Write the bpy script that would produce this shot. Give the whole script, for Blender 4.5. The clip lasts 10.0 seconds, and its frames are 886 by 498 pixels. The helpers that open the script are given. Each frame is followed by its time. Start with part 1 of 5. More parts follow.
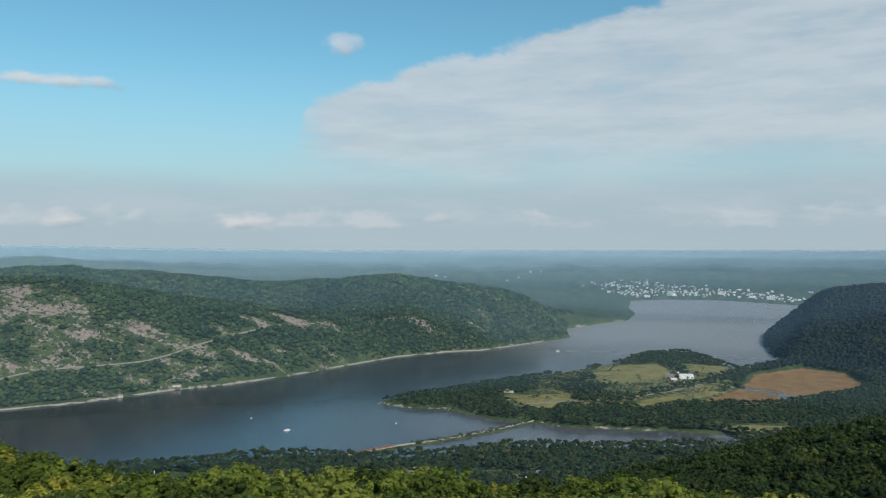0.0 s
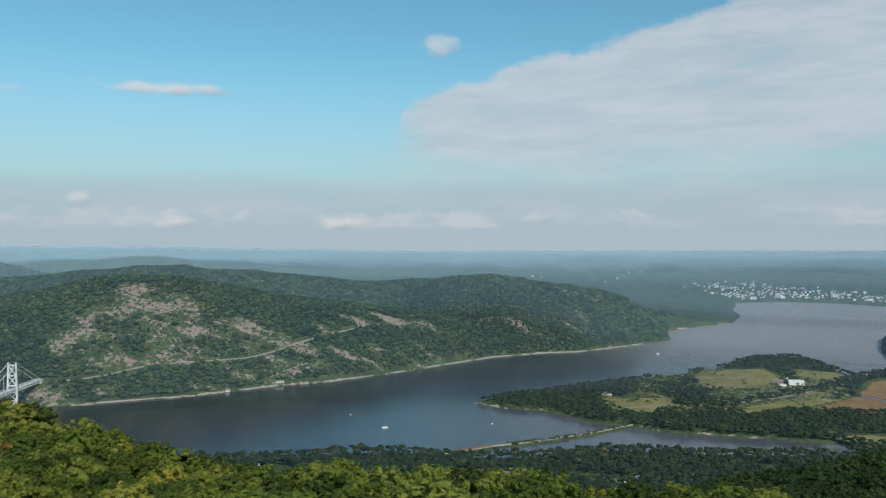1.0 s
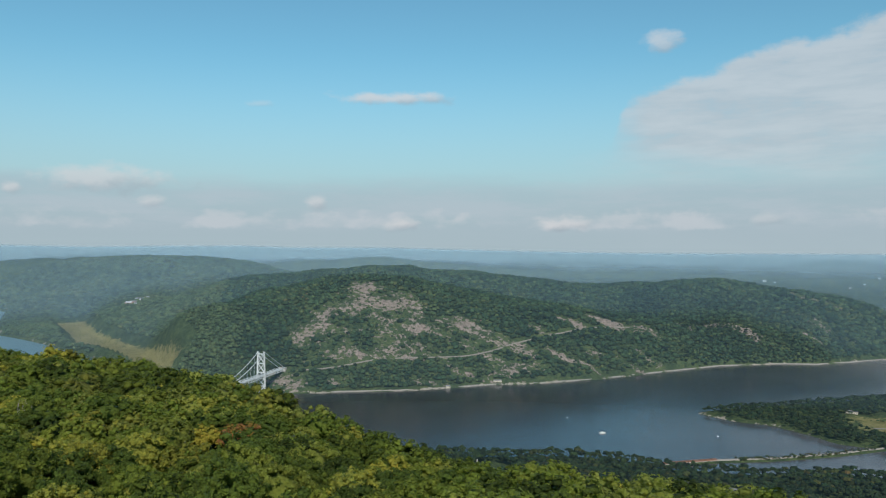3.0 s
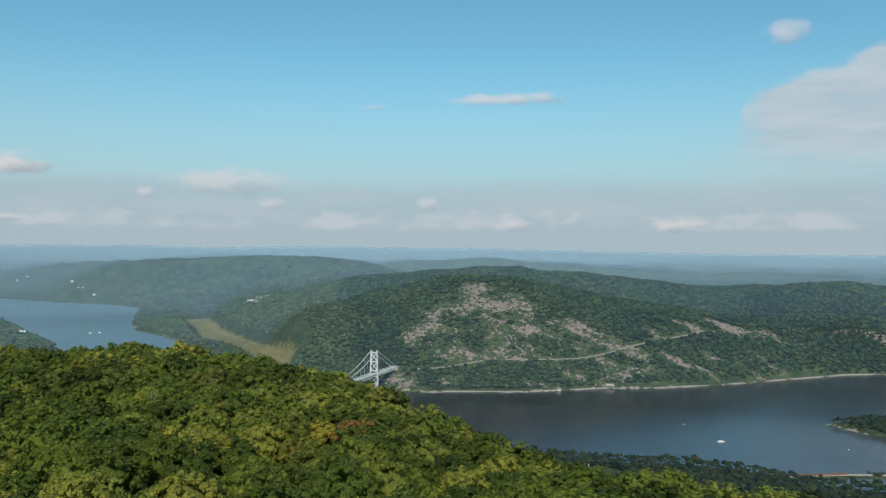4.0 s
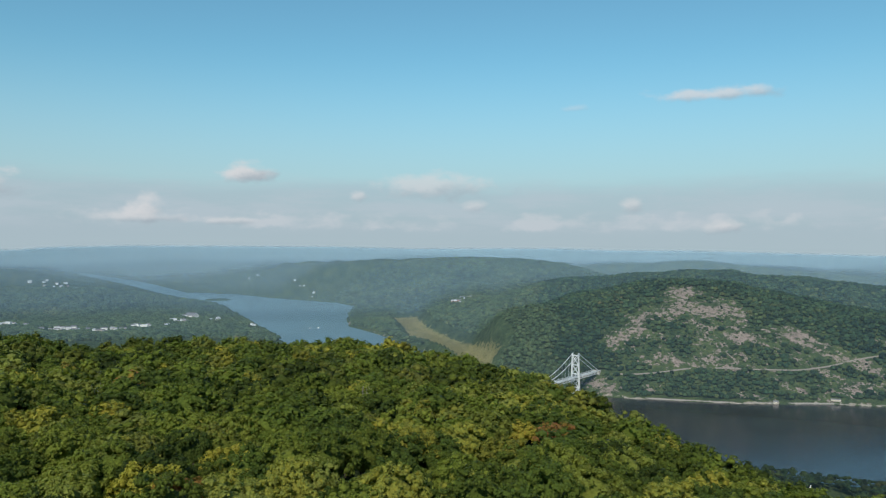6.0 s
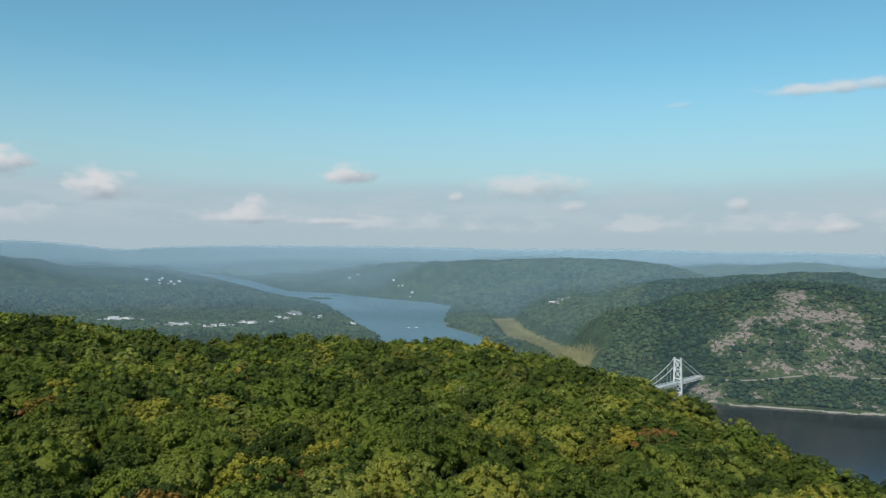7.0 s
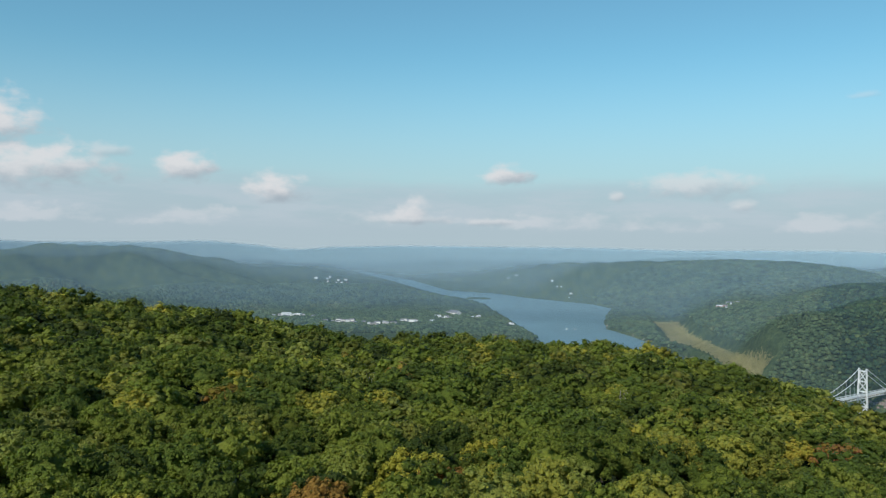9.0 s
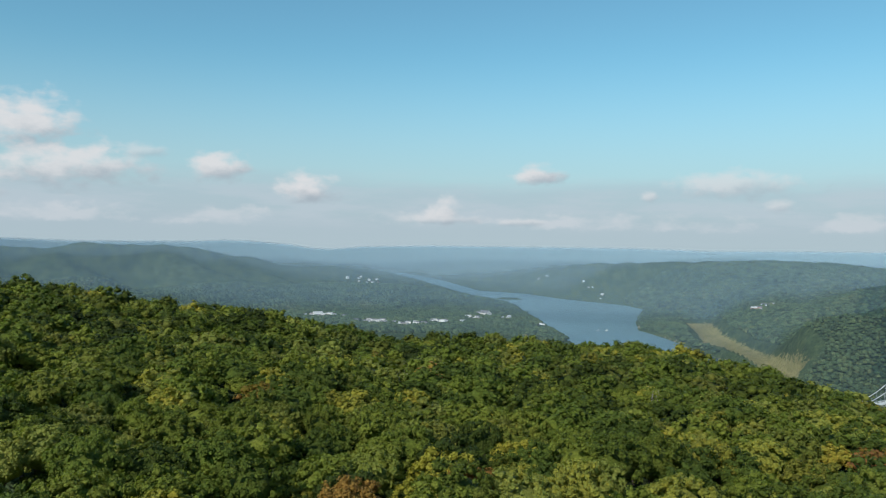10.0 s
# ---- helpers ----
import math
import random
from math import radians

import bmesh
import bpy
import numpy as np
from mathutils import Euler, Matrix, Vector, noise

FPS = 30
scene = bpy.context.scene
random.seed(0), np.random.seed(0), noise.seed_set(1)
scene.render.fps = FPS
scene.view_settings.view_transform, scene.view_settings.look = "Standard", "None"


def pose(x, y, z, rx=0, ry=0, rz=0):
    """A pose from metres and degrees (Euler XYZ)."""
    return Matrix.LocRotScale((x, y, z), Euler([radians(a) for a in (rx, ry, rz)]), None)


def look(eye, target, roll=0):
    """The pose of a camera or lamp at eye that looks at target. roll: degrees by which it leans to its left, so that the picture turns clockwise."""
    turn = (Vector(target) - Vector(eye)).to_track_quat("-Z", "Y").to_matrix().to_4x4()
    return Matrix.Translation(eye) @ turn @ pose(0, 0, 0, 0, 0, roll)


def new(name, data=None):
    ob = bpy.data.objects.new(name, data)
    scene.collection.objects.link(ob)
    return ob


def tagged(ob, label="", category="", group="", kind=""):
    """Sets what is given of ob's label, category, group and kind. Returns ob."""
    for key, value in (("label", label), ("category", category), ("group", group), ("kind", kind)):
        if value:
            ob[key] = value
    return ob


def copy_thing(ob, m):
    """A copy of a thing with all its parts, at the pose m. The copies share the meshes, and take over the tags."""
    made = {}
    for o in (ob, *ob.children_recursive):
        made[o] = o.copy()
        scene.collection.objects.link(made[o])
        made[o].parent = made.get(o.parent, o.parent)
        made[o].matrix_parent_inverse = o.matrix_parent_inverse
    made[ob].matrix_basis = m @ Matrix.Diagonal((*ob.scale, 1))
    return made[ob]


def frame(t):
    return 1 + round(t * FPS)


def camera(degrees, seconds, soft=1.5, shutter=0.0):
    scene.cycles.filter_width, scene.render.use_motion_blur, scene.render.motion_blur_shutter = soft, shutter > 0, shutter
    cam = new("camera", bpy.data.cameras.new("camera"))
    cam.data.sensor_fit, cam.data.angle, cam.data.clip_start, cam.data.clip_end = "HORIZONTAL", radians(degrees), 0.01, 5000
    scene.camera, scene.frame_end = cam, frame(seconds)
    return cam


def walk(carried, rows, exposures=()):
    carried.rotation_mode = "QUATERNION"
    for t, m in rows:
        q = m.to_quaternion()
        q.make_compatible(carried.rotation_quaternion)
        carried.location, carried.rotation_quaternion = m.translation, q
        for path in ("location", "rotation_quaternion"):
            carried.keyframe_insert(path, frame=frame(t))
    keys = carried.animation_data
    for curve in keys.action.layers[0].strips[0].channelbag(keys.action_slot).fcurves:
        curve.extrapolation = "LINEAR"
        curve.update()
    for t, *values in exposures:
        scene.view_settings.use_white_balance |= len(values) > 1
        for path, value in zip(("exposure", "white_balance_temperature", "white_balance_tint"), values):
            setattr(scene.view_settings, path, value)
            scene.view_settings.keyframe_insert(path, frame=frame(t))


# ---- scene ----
# A wooded mountain top above a wide river: bridge, island, rocky hills, towns and far ridges.
H = 395.0            # height of the camera above the river
R0, SPAN = 3000.0, 1900.0   # beyond R0 the land is drawn in to fit the camera's view
HALF = 58.7

# ---- camera ----
cam = camera(HALF, 10.0, soft=1.2)
TURN = [(0.0, 0.0, -0.12, -0.04), (0.2, 0.0, -0.11, -0.05), (0.3, -0.2, -0.1, -0.05), (0.4, -1.15, -0.09, -0.06), (0.5, -2.05, -0.09, -0.06),
        (0.6, -2.98, -0.09, -0.06), (0.8, -4.86, -0.09, -0.07), (0.9, -6.05, -0.09, -0.08), (1.0, -6.98, -0.09, -0.08),
        (1.5, -11.33, -0.07, -0.06), (2.0, -15.2, -0.03, 0.0), (2.5, -18.82, 0.0, 0.11),
        (4.0, -30.71, 0.06, 0.29), (4.5, -34.45, 0.07, 0.34), (5.0, -38.05, 0.08, 0.38),
        (5.5, -41.69, 0.09, 0.41), (7.0, -52.35, 0.08, 0.67), (7.5, -55.8, 0.04, 0.76),
        (8.0, -58.75, 0.03, 0.79), (8.5, -61.4, 0.0, 0.82), (9.0, -63.83, -0.03, 0.85),
        (9.2, -64.84, -0.04, 0.9), (9.4, -65.8, -0.055, 0.95), (9.5, -66.02, -0.06, 0.97), (9.6, -66.03, -0.06, 0.98), (10.0, -66.05, -0.06, 1.0)]
walk(cam, [(t, pose(0, 0, H, 0, 0, -a) @ pose(0, 0, 0, 90 + p) @ pose(0, 0, 0, 0, 0, r)) for t, a, p, r in TURN],
     exposures=[(0.0, -0.06), (2.5, -0.12), (5.0, -0.10), (8.0, -0.02), (10.0, 0.03)])

# ---- world and sun ----
SUN_AZ, SUN_EL = 150.0, 38.0
sun = new("sun", bpy.data.lights.new("sun", "SUN"))
sun.data.energy, sun.data.angle, sun.data.color = 4.8, radians(0.6), (1.0, 0.94, 0.84)
sun.matrix_world = look((0, -600, 900), (-math.sin(radians(SUN_AZ)) * 1000 * math.cos(radians(SUN_EL)),
                        -600 - math.cos(radians(SUN_AZ)) * 1000 * math.cos(radians(SUN_EL)),
                        900 - 1000 * math.sin(radians(SUN_EL))))

world = bpy.data.worlds.new("sky")
scene.world = world
world.use_nodes = True
WT = world.node_tree
WT.nodes.clear()


def wmath(op, a, b=None, clamp=False):
    n = WT.nodes.new("ShaderNodeMath")
    n.operation, n.use_clamp = op, clamp
    for i, v in enumerate((a, b)):
        if v is None:
            continue
        if isinstance(v, (int, float)):
            n.inputs[i].default_value = v
        else:
            WT.links.new(v, n.inputs[i])
    return n.outputs[0]


def wrange(v, a, b, c=0.0, d=1.0):
    n = WT.nodes.new("ShaderNodeMapRange")
    n.interpolation_type = "SMOOTHSTEP"
    WT.links.new(v, n.inputs["Value"])
    for k, x in (("From Min", a), ("From Max", b), ("To Min", c), ("To Max", d)):
        if isinstance(x, (int, float)):
            n.inputs[k].default_value = x
        else:
            WT.links.new(x, n.inputs[k])
    return n.outputs["Result"]


def wmixc(f, a, b, blend="MIX"):
    n = WT.nodes.new("ShaderNodeMix")
    n.data_type, n.blend_type = "RGBA", blend
    for s, v in ((n.inputs[0], f), (n.inputs[6], a), (n.inputs[7], b)):
        if isinstance(v, (int, float, tuple)):
            s.default_value = v
        else:
            WT.links.new(v, s)
    return n.outputs[2]


def wnoise(vec, scale, detail=6.0, rough=0.55):
    n = WT.nodes.new("ShaderNodeTexNoise")
    WT.links.new(vec, n.inputs["Vector"])
    n.inputs["Scale"].default_value, n.inputs["Detail"].default_value, n.inputs["Roughness"].default_value = scale, detail, rough
    return n.outputs["Fac"]


sky = WT.nodes.new("ShaderNodeTexSky")
sky.sky_type, sky.sun_disc = "NISHITA", False
sky.sun_elevation, sky.sun_rotation = radians(SUN_EL), radians(SUN_AZ)
sky.altitude, sky.air_density, sky.dust_density, sky.ozone_density = 400, 1.0, 1.2, 1.0
coord = WT.nodes.new("ShaderNodeTexCoord")
sep = WT.nodes.new("ShaderNodeSeparateXYZ")
WT.links.new(coord.outputs["Generated"], sep.inputs[0])
DX, DY, DZ = sep.outputs
AZ = wmath("MULTIPLY", wmath("ARCTAN2", DX, DY), 57.29578)          # degrees, to the right of the first view
FLAT = wmath("SQRT", wmath("ADD", wmath("MULTIPLY", DX, DX), wmath("MULTIPLY", DY, DY)))
RISE = wmath("MULTIPLY", wmath("DIVIDE", DZ, wmath("MAXIMUM", FLAT, 0.02)), 100.0)  # hundredths above the horizon
comb = WT.nodes.new("ShaderNodeCombineXYZ")
WT.links.new(AZ, comb.inputs[0])
WT.links.new(wmath("MULTIPLY", RISE, 1.0), comb.inputs[1])
SKYPOS = comb.outputs[0]
comb2 = WT.nodes.new("ShaderNodeCombineXYZ")
WT.links.new(AZ, comb2.inputs[0])
WT.links.new(wmath("MULTIPLY", RISE, 3.0), comb2.inputs[1])
SKYFLAT = comb2.outputs[0]
N_FINE = wnoise(SKYPOS, 0.55, 7.0, 0.62)
N_PUFF = wnoise(SKYPOS, 0.62, 3.0, 0.5)
N_MID = wnoise(SKYPOS, 0.16, 5.0, 0.55)
N_WIDE = wnoise(SKYFLAT, 0.05, 6.0, 0.6)
N_STREAK = wnoise(SKYFLAT, 0.11, 6.0, 0.62)
LIT, DIM = (0.70, 0.71, 0.73, 1), (0.38, 0.45, 0.51, 1)

tone = wmixc(1.0, sky.outputs[0], (0.081, 0.134, 0.130, 1), "MULTIPLY")
# milky air low in the sky
tone = wmixc(wrange(RISE, 26.0, -1.0, 0.0, 0.92), tone, (0.43, 0.53, 0.60, 1))
# the wide thin cloud sheet, its edge running up to the right
edge = WT.nodes.new("ShaderNodeFloatCurve")
WT.links.new(wmath("DIVIDE", wmath("ADD", AZ, 20.0), 60.0, True), edge.inputs["Value"])
crv = edge.mapping.curves[0]
for i, (a, v) in enumerate([(0.0, 0.20), (0.15, 0.38), (0.18, 0.50), (0.24, 0.57), (0.41, 0.70), (0.61, 0.82), (1.0, 1.0)]):
    if i == 0 or i == 6:
        crv.points[0 if i == 0 else -1].location = (a, v)
    else:
        crv.points.new(a, v)
edge.mapping.update()
TOP = wmath("MULTIPLY", edge.outputs[0], 37.0)
wob = wmath("ADD", wmath("MULTIPLY", wmath("SUBTRACT", N_MID, 0.5), 6.0), wmath("MULTIPLY", wmath("SUBTRACT", N_FINE, 0.5), 1.8))
inside = wmath("ADD", wmath("SUBTRACT", TOP, RISE), wob)
sheet = wrange(inside, -0.2, 1.3)
low = wrange(wmath("ADD", RISE, wmath("MULTIPLY", wmath("SUBTRACT", N_WIDE, 0.5), 14.0)), 6.0, 14.0, 0.12, 1.0)
holes = wrange(wmath("ADD", wmath("MULTIPLY", N_STREAK, 0.7), wmath("MULTIPLY", N_FINE, 0.3)), 0.28, 0.50, 0.7, 1.0)
rightward = wrange(wmath("ADD", AZ, wmath("MULTIPLY", wmath("SUBTRACT", N_MID, 0.5), 9.0)), -13.0, -6.5)
cover = wmath("MULTIPLY", wmath("MULTIPLY", sheet, low), wmath("MULTIPLY", holes, rightward))
tone = wmixc(wmath("MULTIPLY", cover, 0.86), tone, wmixc(wrange(N_STREAK, 0.35, 0.65), (0.49, 0.57, 0.63, 1), (0.58, 0.645, 0.695, 1)))
# veils and rows of small cumulus low over the land
bank = wmath("MULTIPLY", wrange(RISE, 1.5, 4.0), wrange(RISE, 11.0, 4.5))
bank = wmath("MULTIPLY", bank, wrange(N_STREAK, 0.40, 0.62))
veil = wmath("MULTIPLY", wrange(RISE, -1.0, 3.0), wrange(wmath("ADD", RISE, wmath("MULTIPLY", wmath("SUBTRACT", N_WIDE, 0.5), 5.0)), 9.5, 6.5))
tone = wmixc(wmath("MULTIPLY", veil, 0.5), tone, (0.40, 0.485, 0.57, 1))
tone = wmixc(wmath("MULTIPLY", bank, 0.42), tone, (0.53, 0.595, 0.665, 1))
row = wmath("MULTIPLY", wrange(wmath("ADD", RISE, wmath("MULTIPLY", wmath("SUBTRACT", N_FINE, 0.5), 2.2)), 2.3, 3.0), wrange(wmath("ADD", RISE, wmath("MULTIPLY", wmath("SUBTRACT", N_PUFF, 0.5), 4.5)), 5.0, 3.9))
row = wmath("MULTIPLY", row, wrange(N_MID, 0.46, 0.62))
tone = wmixc(wmath("MULTIPLY", row, 0.5), tone, (0.64, 0.67, 0.71, 1))


def cloud(az, rise, wide, tall, strength=0.9, soft=0.75):
    """One cumulus: lit above, grey below, its rim broken by noise."""
    global tone
    u = wmath("DIVIDE", wmath("SUBTRACT", AZ, az), wide * 1.15)
    v = wmath("DIVIDE", wmath("SUBTRACT", RISE, rise), tall * 1.6)
    v = wmath("MAXIMUM", v, wmath("MULTIPLY", v, -1.25))     # a flatter base
    d = wmath("SQRT", wmath("ADD", wmath("MULTIPLY", u, u), wmath("MULTIPLY", v, v)))
    d = wmath("ADD", d, wmath("ADD", wmath("MULTIPLY", wmath("SUBTRACT", N_PUFF, 0.5), 1.5), wmath("MULTIPLY", wmath("SUBTRACT", N_MID, 0.5), 0.5)))
    m = wmath("MULTIPLY", wrange(d, 1.0, 1.0 - soft), strength)
    height = wmath("DIVIDE", wmath("SUBTRACT", RISE, rise), tall * 1.6)
    shade = wrange(wmath("ADD", wmath("SUBTRACT", height, wmath("MULTIPLY", u, 0.35)), wmath("SUBTRACT", N_FINE, 0.5)), -0.6, 0.25)
    tone = wmixc(m, tone, wmixc(shade, DIM, LIT))


for spec in [(-93.9, 13.0, 3.3, 2.9, 0.95), (-91.6, 8.6, 5.2, 2.3, 0.9), (-87.0, 10.9, 1.9, 0.8, 0.45), (-81.9, 9.4, 2.3, 1.5, 0.95),
             (-76.0, 7.0, 2.3, 1.6, 1.0), (-66.0, 4.6, 1.3, 1.7, 0.8), (-66.5, 3.6, 3.2, 0.6, 0.6), (-59.3, 9.3, 1.8, 1.2, 0.95), (-51.5, 6.7, 0.8, 0.7, 0.6),
             (-45.6, 8.0, 4.6, 1.5, 0.6), (-43.0, 5.5, 1.0, 0.7, 0.5), (-31.8, 5.6, 0.9, 1.0, 0.6), (-26.4, 19.0, 4.6, 0.8, 0.75),
             (-7.2, 25.3, 1.4, 1.2, 0.6), (-13.9, 3.1, 2.2, 0.9, 0.75), (-25.8, 3.0, 1.5, 0.7, 0.7), (-0.4, 3.6, 1.2, 0.7, 0.35), (-60.5, 3.4, 2.6, 0.5, 0.6),
             (-36.0, 17.9, 1.0, 0.4, 0.25), (-97.5, 6.0, 2.5, 2.4, 0.7)]:
    cloud(*spec)
# below the horizon the world closes in dull earth tones
tone = wmixc(wrange(RISE, -2.2, -6.0), tone, (0.10, 0.12, 0.13, 1))
bg = WT.nodes.new("ShaderNodeBackground")
WT.links.new(tone, bg.inputs["Color"])
bg.inputs["Strength"].default_value = 1.0
wout = WT.nodes.new("ShaderNodeOutputWorld")
WT.links.new(bg.outputs[0], wout.inputs["Surface"])


# ---- materials ----
def material(name):
    m = bpy.data.materials.new(name)
    m.use_nodes = True
    return m, m.node_tree, m.node_tree.nodes["Principled BSDF"]


def link(nt, a, b):
    nt.links.new(a, b)


def node(nt, kind, **inputs):
    n = nt.nodes.new(kind)
    for k, v in inputs.items():
        s = n.inputs[k.replace("_", " ")]
        if isinstance(v, bpy.types.NodeSocket):
            nt.links.new(v, s)
        else:
            s.default_value = v
    return n


def calc(nt, op, a, b=0.0, clamp=False):
    n = nt.nodes.new("ShaderNodeMath")
    n.operation, n.use_clamp = op, clamp
    for i, v in enumerate((a, b)):
        if isinstance(v, bpy.types.NodeSocket):
            nt.links.new(v, n.inputs[i])
        else:
            n.inputs[i].default_value = v
    return n.outputs[0]


def blend(nt, f, a, b, kind="MIX"):
    n = nt.nodes.new("ShaderNodeMix")
    n.data_type, n.blend_type = "RGBA", kind
    for s, v in ((n.inputs[0], f), (n.inputs[6], a), (n.inputs[7], b)):
        if isinstance(v, bpy.types.NodeSocket):
            nt.links.new(v, s)
        else:
            s.default_value = (*v, 1.0) if isinstance(v, tuple) and len(v) == 3 else v
    return n.outputs[2]


def ramp(nt, f, stops):
    n = nt.nodes.new("ShaderNodeValToRGB")
    link(nt, f, n.inputs[0])
    els = n.color_ramp.elements
    while len(els) < len(stops):
        els.new(0.5)
    for e, (p, c) in zip(els, stops):
        e.position, e.color = p, (*c, 1.0)
    return n.outputs[0]


def grain(nt, scale, detail=4.0, rough=0.6):
    pos = nt.nodes.new("ShaderNodeNewGeometry")
    n = node(nt, "ShaderNodeTexNoise", Scale=scale, Detail=detail, Roughness=rough)
    link(nt, pos.outputs["Position"], n.inputs["Vector"])
    return n.outputs["Fac"]


GREENS = [(0.0, (0.092, 0.138, 0.026)), (0.15, (0.130, 0.182, 0.030)), (0.32, (0.185, 0.238, 0.036)), (0.5, (0.250, 0.288, 0.046)), (0.66, (0.290, 0.325, 0.078)),
          (0.78, (0.37, 0.36, 0.056)), (0.9, (0.44, 0.36, 0.055)), (0.97, (0.44, 0.28, 0.06)), (1.0, (0.42, 0.19, 0.075))]
VALLEY = [(0.0, (0.062, 0.102, 0.055)), (0.3, (0.088, 0.138, 0.066)), (0.6, (0.122, 0.170, 0.076)), (0.85, (0.170, 0.198, 0.085)), (1.0, (0.22, 0.20, 0.10))]
# Blue is raised to put the hills' haze and bluish shadows into the leaves.
COOL = [(0.0, (0.026, 0.058, 0.036)), (0.3, (0.046, 0.092, 0.046)), (0.6, (0.080, 0.130, 0.056)), (0.85, (0.135, 0.168, 0.064)), (1.0, (0.19, 0.17, 0.08))]
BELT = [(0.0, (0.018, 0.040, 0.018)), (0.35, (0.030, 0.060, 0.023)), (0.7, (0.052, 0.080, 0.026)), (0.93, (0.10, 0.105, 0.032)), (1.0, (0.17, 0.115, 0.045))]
# Greens darkened in place of the shade that lies on the flank.
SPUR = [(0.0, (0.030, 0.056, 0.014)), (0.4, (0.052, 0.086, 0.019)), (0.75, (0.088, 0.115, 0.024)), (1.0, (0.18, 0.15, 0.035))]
# The cloud shadow on the hill by the bay is put into this colour.
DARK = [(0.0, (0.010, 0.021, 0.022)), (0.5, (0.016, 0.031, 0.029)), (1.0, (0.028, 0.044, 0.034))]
RUSTS = [(0.0, (0.42, 0.22, 0.06)), (0.5, (0.48, 0.29, 0.07)), (1.0, (0.46, 0.34, 0.07))]
YELLOWS = [(0.0, (0.36, 0.36, 0.05)), (0.5, (0.44, 0.40, 0.06)), (1.0, (0.50, 0.38, 0.06))]


def foliage(name, stops, per_object, leafy=0.35, size=1.0, leaf_gain=0.30):
    """Leaves: one hue a tree, broken leaf by leaf; some light comes through them."""
    m, nt, bsdf = material(name)
    if per_object:
        src = calc(nt, "MULTIPLY", calc(nt, "POWER", nt.nodes.new("ShaderNodeObjectInfo").outputs["Random"], 1.4), 0.80)
    else:
        at = nt.nodes.new("ShaderNodeAttribute")
        at.attribute_name = "tint"
        src = at.outputs["Fac"]
    geo = nt.nodes.new("ShaderNodeNewGeometry")
    one = geo.outputs["Random Per Island"]
    f = calc(nt, "ADD", src, calc(nt, "MULTIPLY", calc(nt, "SUBTRACT", one, 0.5), 0.14), True)
    col = ramp(nt, f, stops)
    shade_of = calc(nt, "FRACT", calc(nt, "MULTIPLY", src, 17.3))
    val = calc(nt, "ADD", calc(nt, "ADD", leaf_gain, calc(nt, "MULTIPLY", shade_of, 0.60)), calc(nt, "MULTIPLY", one, 0.25))
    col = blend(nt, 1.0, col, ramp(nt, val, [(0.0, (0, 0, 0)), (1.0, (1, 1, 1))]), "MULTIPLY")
    # Noise patches darken the colour to imitate shaded gaps between leaf clumps.
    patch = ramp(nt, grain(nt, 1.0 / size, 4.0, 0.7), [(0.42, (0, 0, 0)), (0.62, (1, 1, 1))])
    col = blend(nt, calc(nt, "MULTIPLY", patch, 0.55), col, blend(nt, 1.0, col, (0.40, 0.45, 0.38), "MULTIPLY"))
    link(nt, col, bsdf.inputs["Base Color"])
    bsdf.inputs["Roughness"].default_value = 0.6
    bsdf.inputs["Specular IOR Level"].default_value = 0.2
    rough_leaf = calc(nt, "ADD", grain(nt, 1.1 / size, 4.0, 0.7), calc(nt, "MULTIPLY", grain(nt, 3.2 / size, 2.0), 0.4))
    bp = node(nt, "ShaderNodeBump", Strength=1.0, Distance=1.1 * size, Height=rough_leaf)
    link(nt, bp.outputs[0], bsdf.inputs["Normal"])
    tr = node(nt, "ShaderNodeBsdfTranslucent", Color=blend(nt, 1.0, col, (1.25, 1.32, 0.6), "MULTIPLY"))
    mix = node(nt, "ShaderNodeMixShader", Fac=leafy)
    link(nt, bsdf.outputs[0], mix.inputs[1])
    link(nt, tr.outputs[0], mix.inputs[2])
    link(nt, mix.outputs[0], nt.nodes["Material Output"].inputs["Surface"])
    return m


LEAF = foliage("oak leaves", GREENS, True, leaf_gain=0.50)
LEAF_RUST = foliage("rust leaves", RUSTS, True, leaf_gain=0.6)
LEAF_YELLOW = foliage("yellow leaves", YELLOWS, True, leaf_gain=0.55)
# One green in a lighter and a darker copy, imitating each wood's light.
LEAF_WOOD = foliage("woodland leaves", GREENS, False, leaf_gain=0.46)
LEAF_BROW = foliage("darkened woodland leaves", GREENS, False, leaf_gain=0.34)
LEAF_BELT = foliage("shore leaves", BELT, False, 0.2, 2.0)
LEAF_SPUR = foliage("shaded flank leaves", SPUR, False, 0.2, 1.5, 0.45)
LEAF_CLOUDSHADE = foliage("cloud-shadowed hill leaves", DARK, False, 0.1, 2.5)
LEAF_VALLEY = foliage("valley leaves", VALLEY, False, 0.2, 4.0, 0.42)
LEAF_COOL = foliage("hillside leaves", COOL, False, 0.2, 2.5)


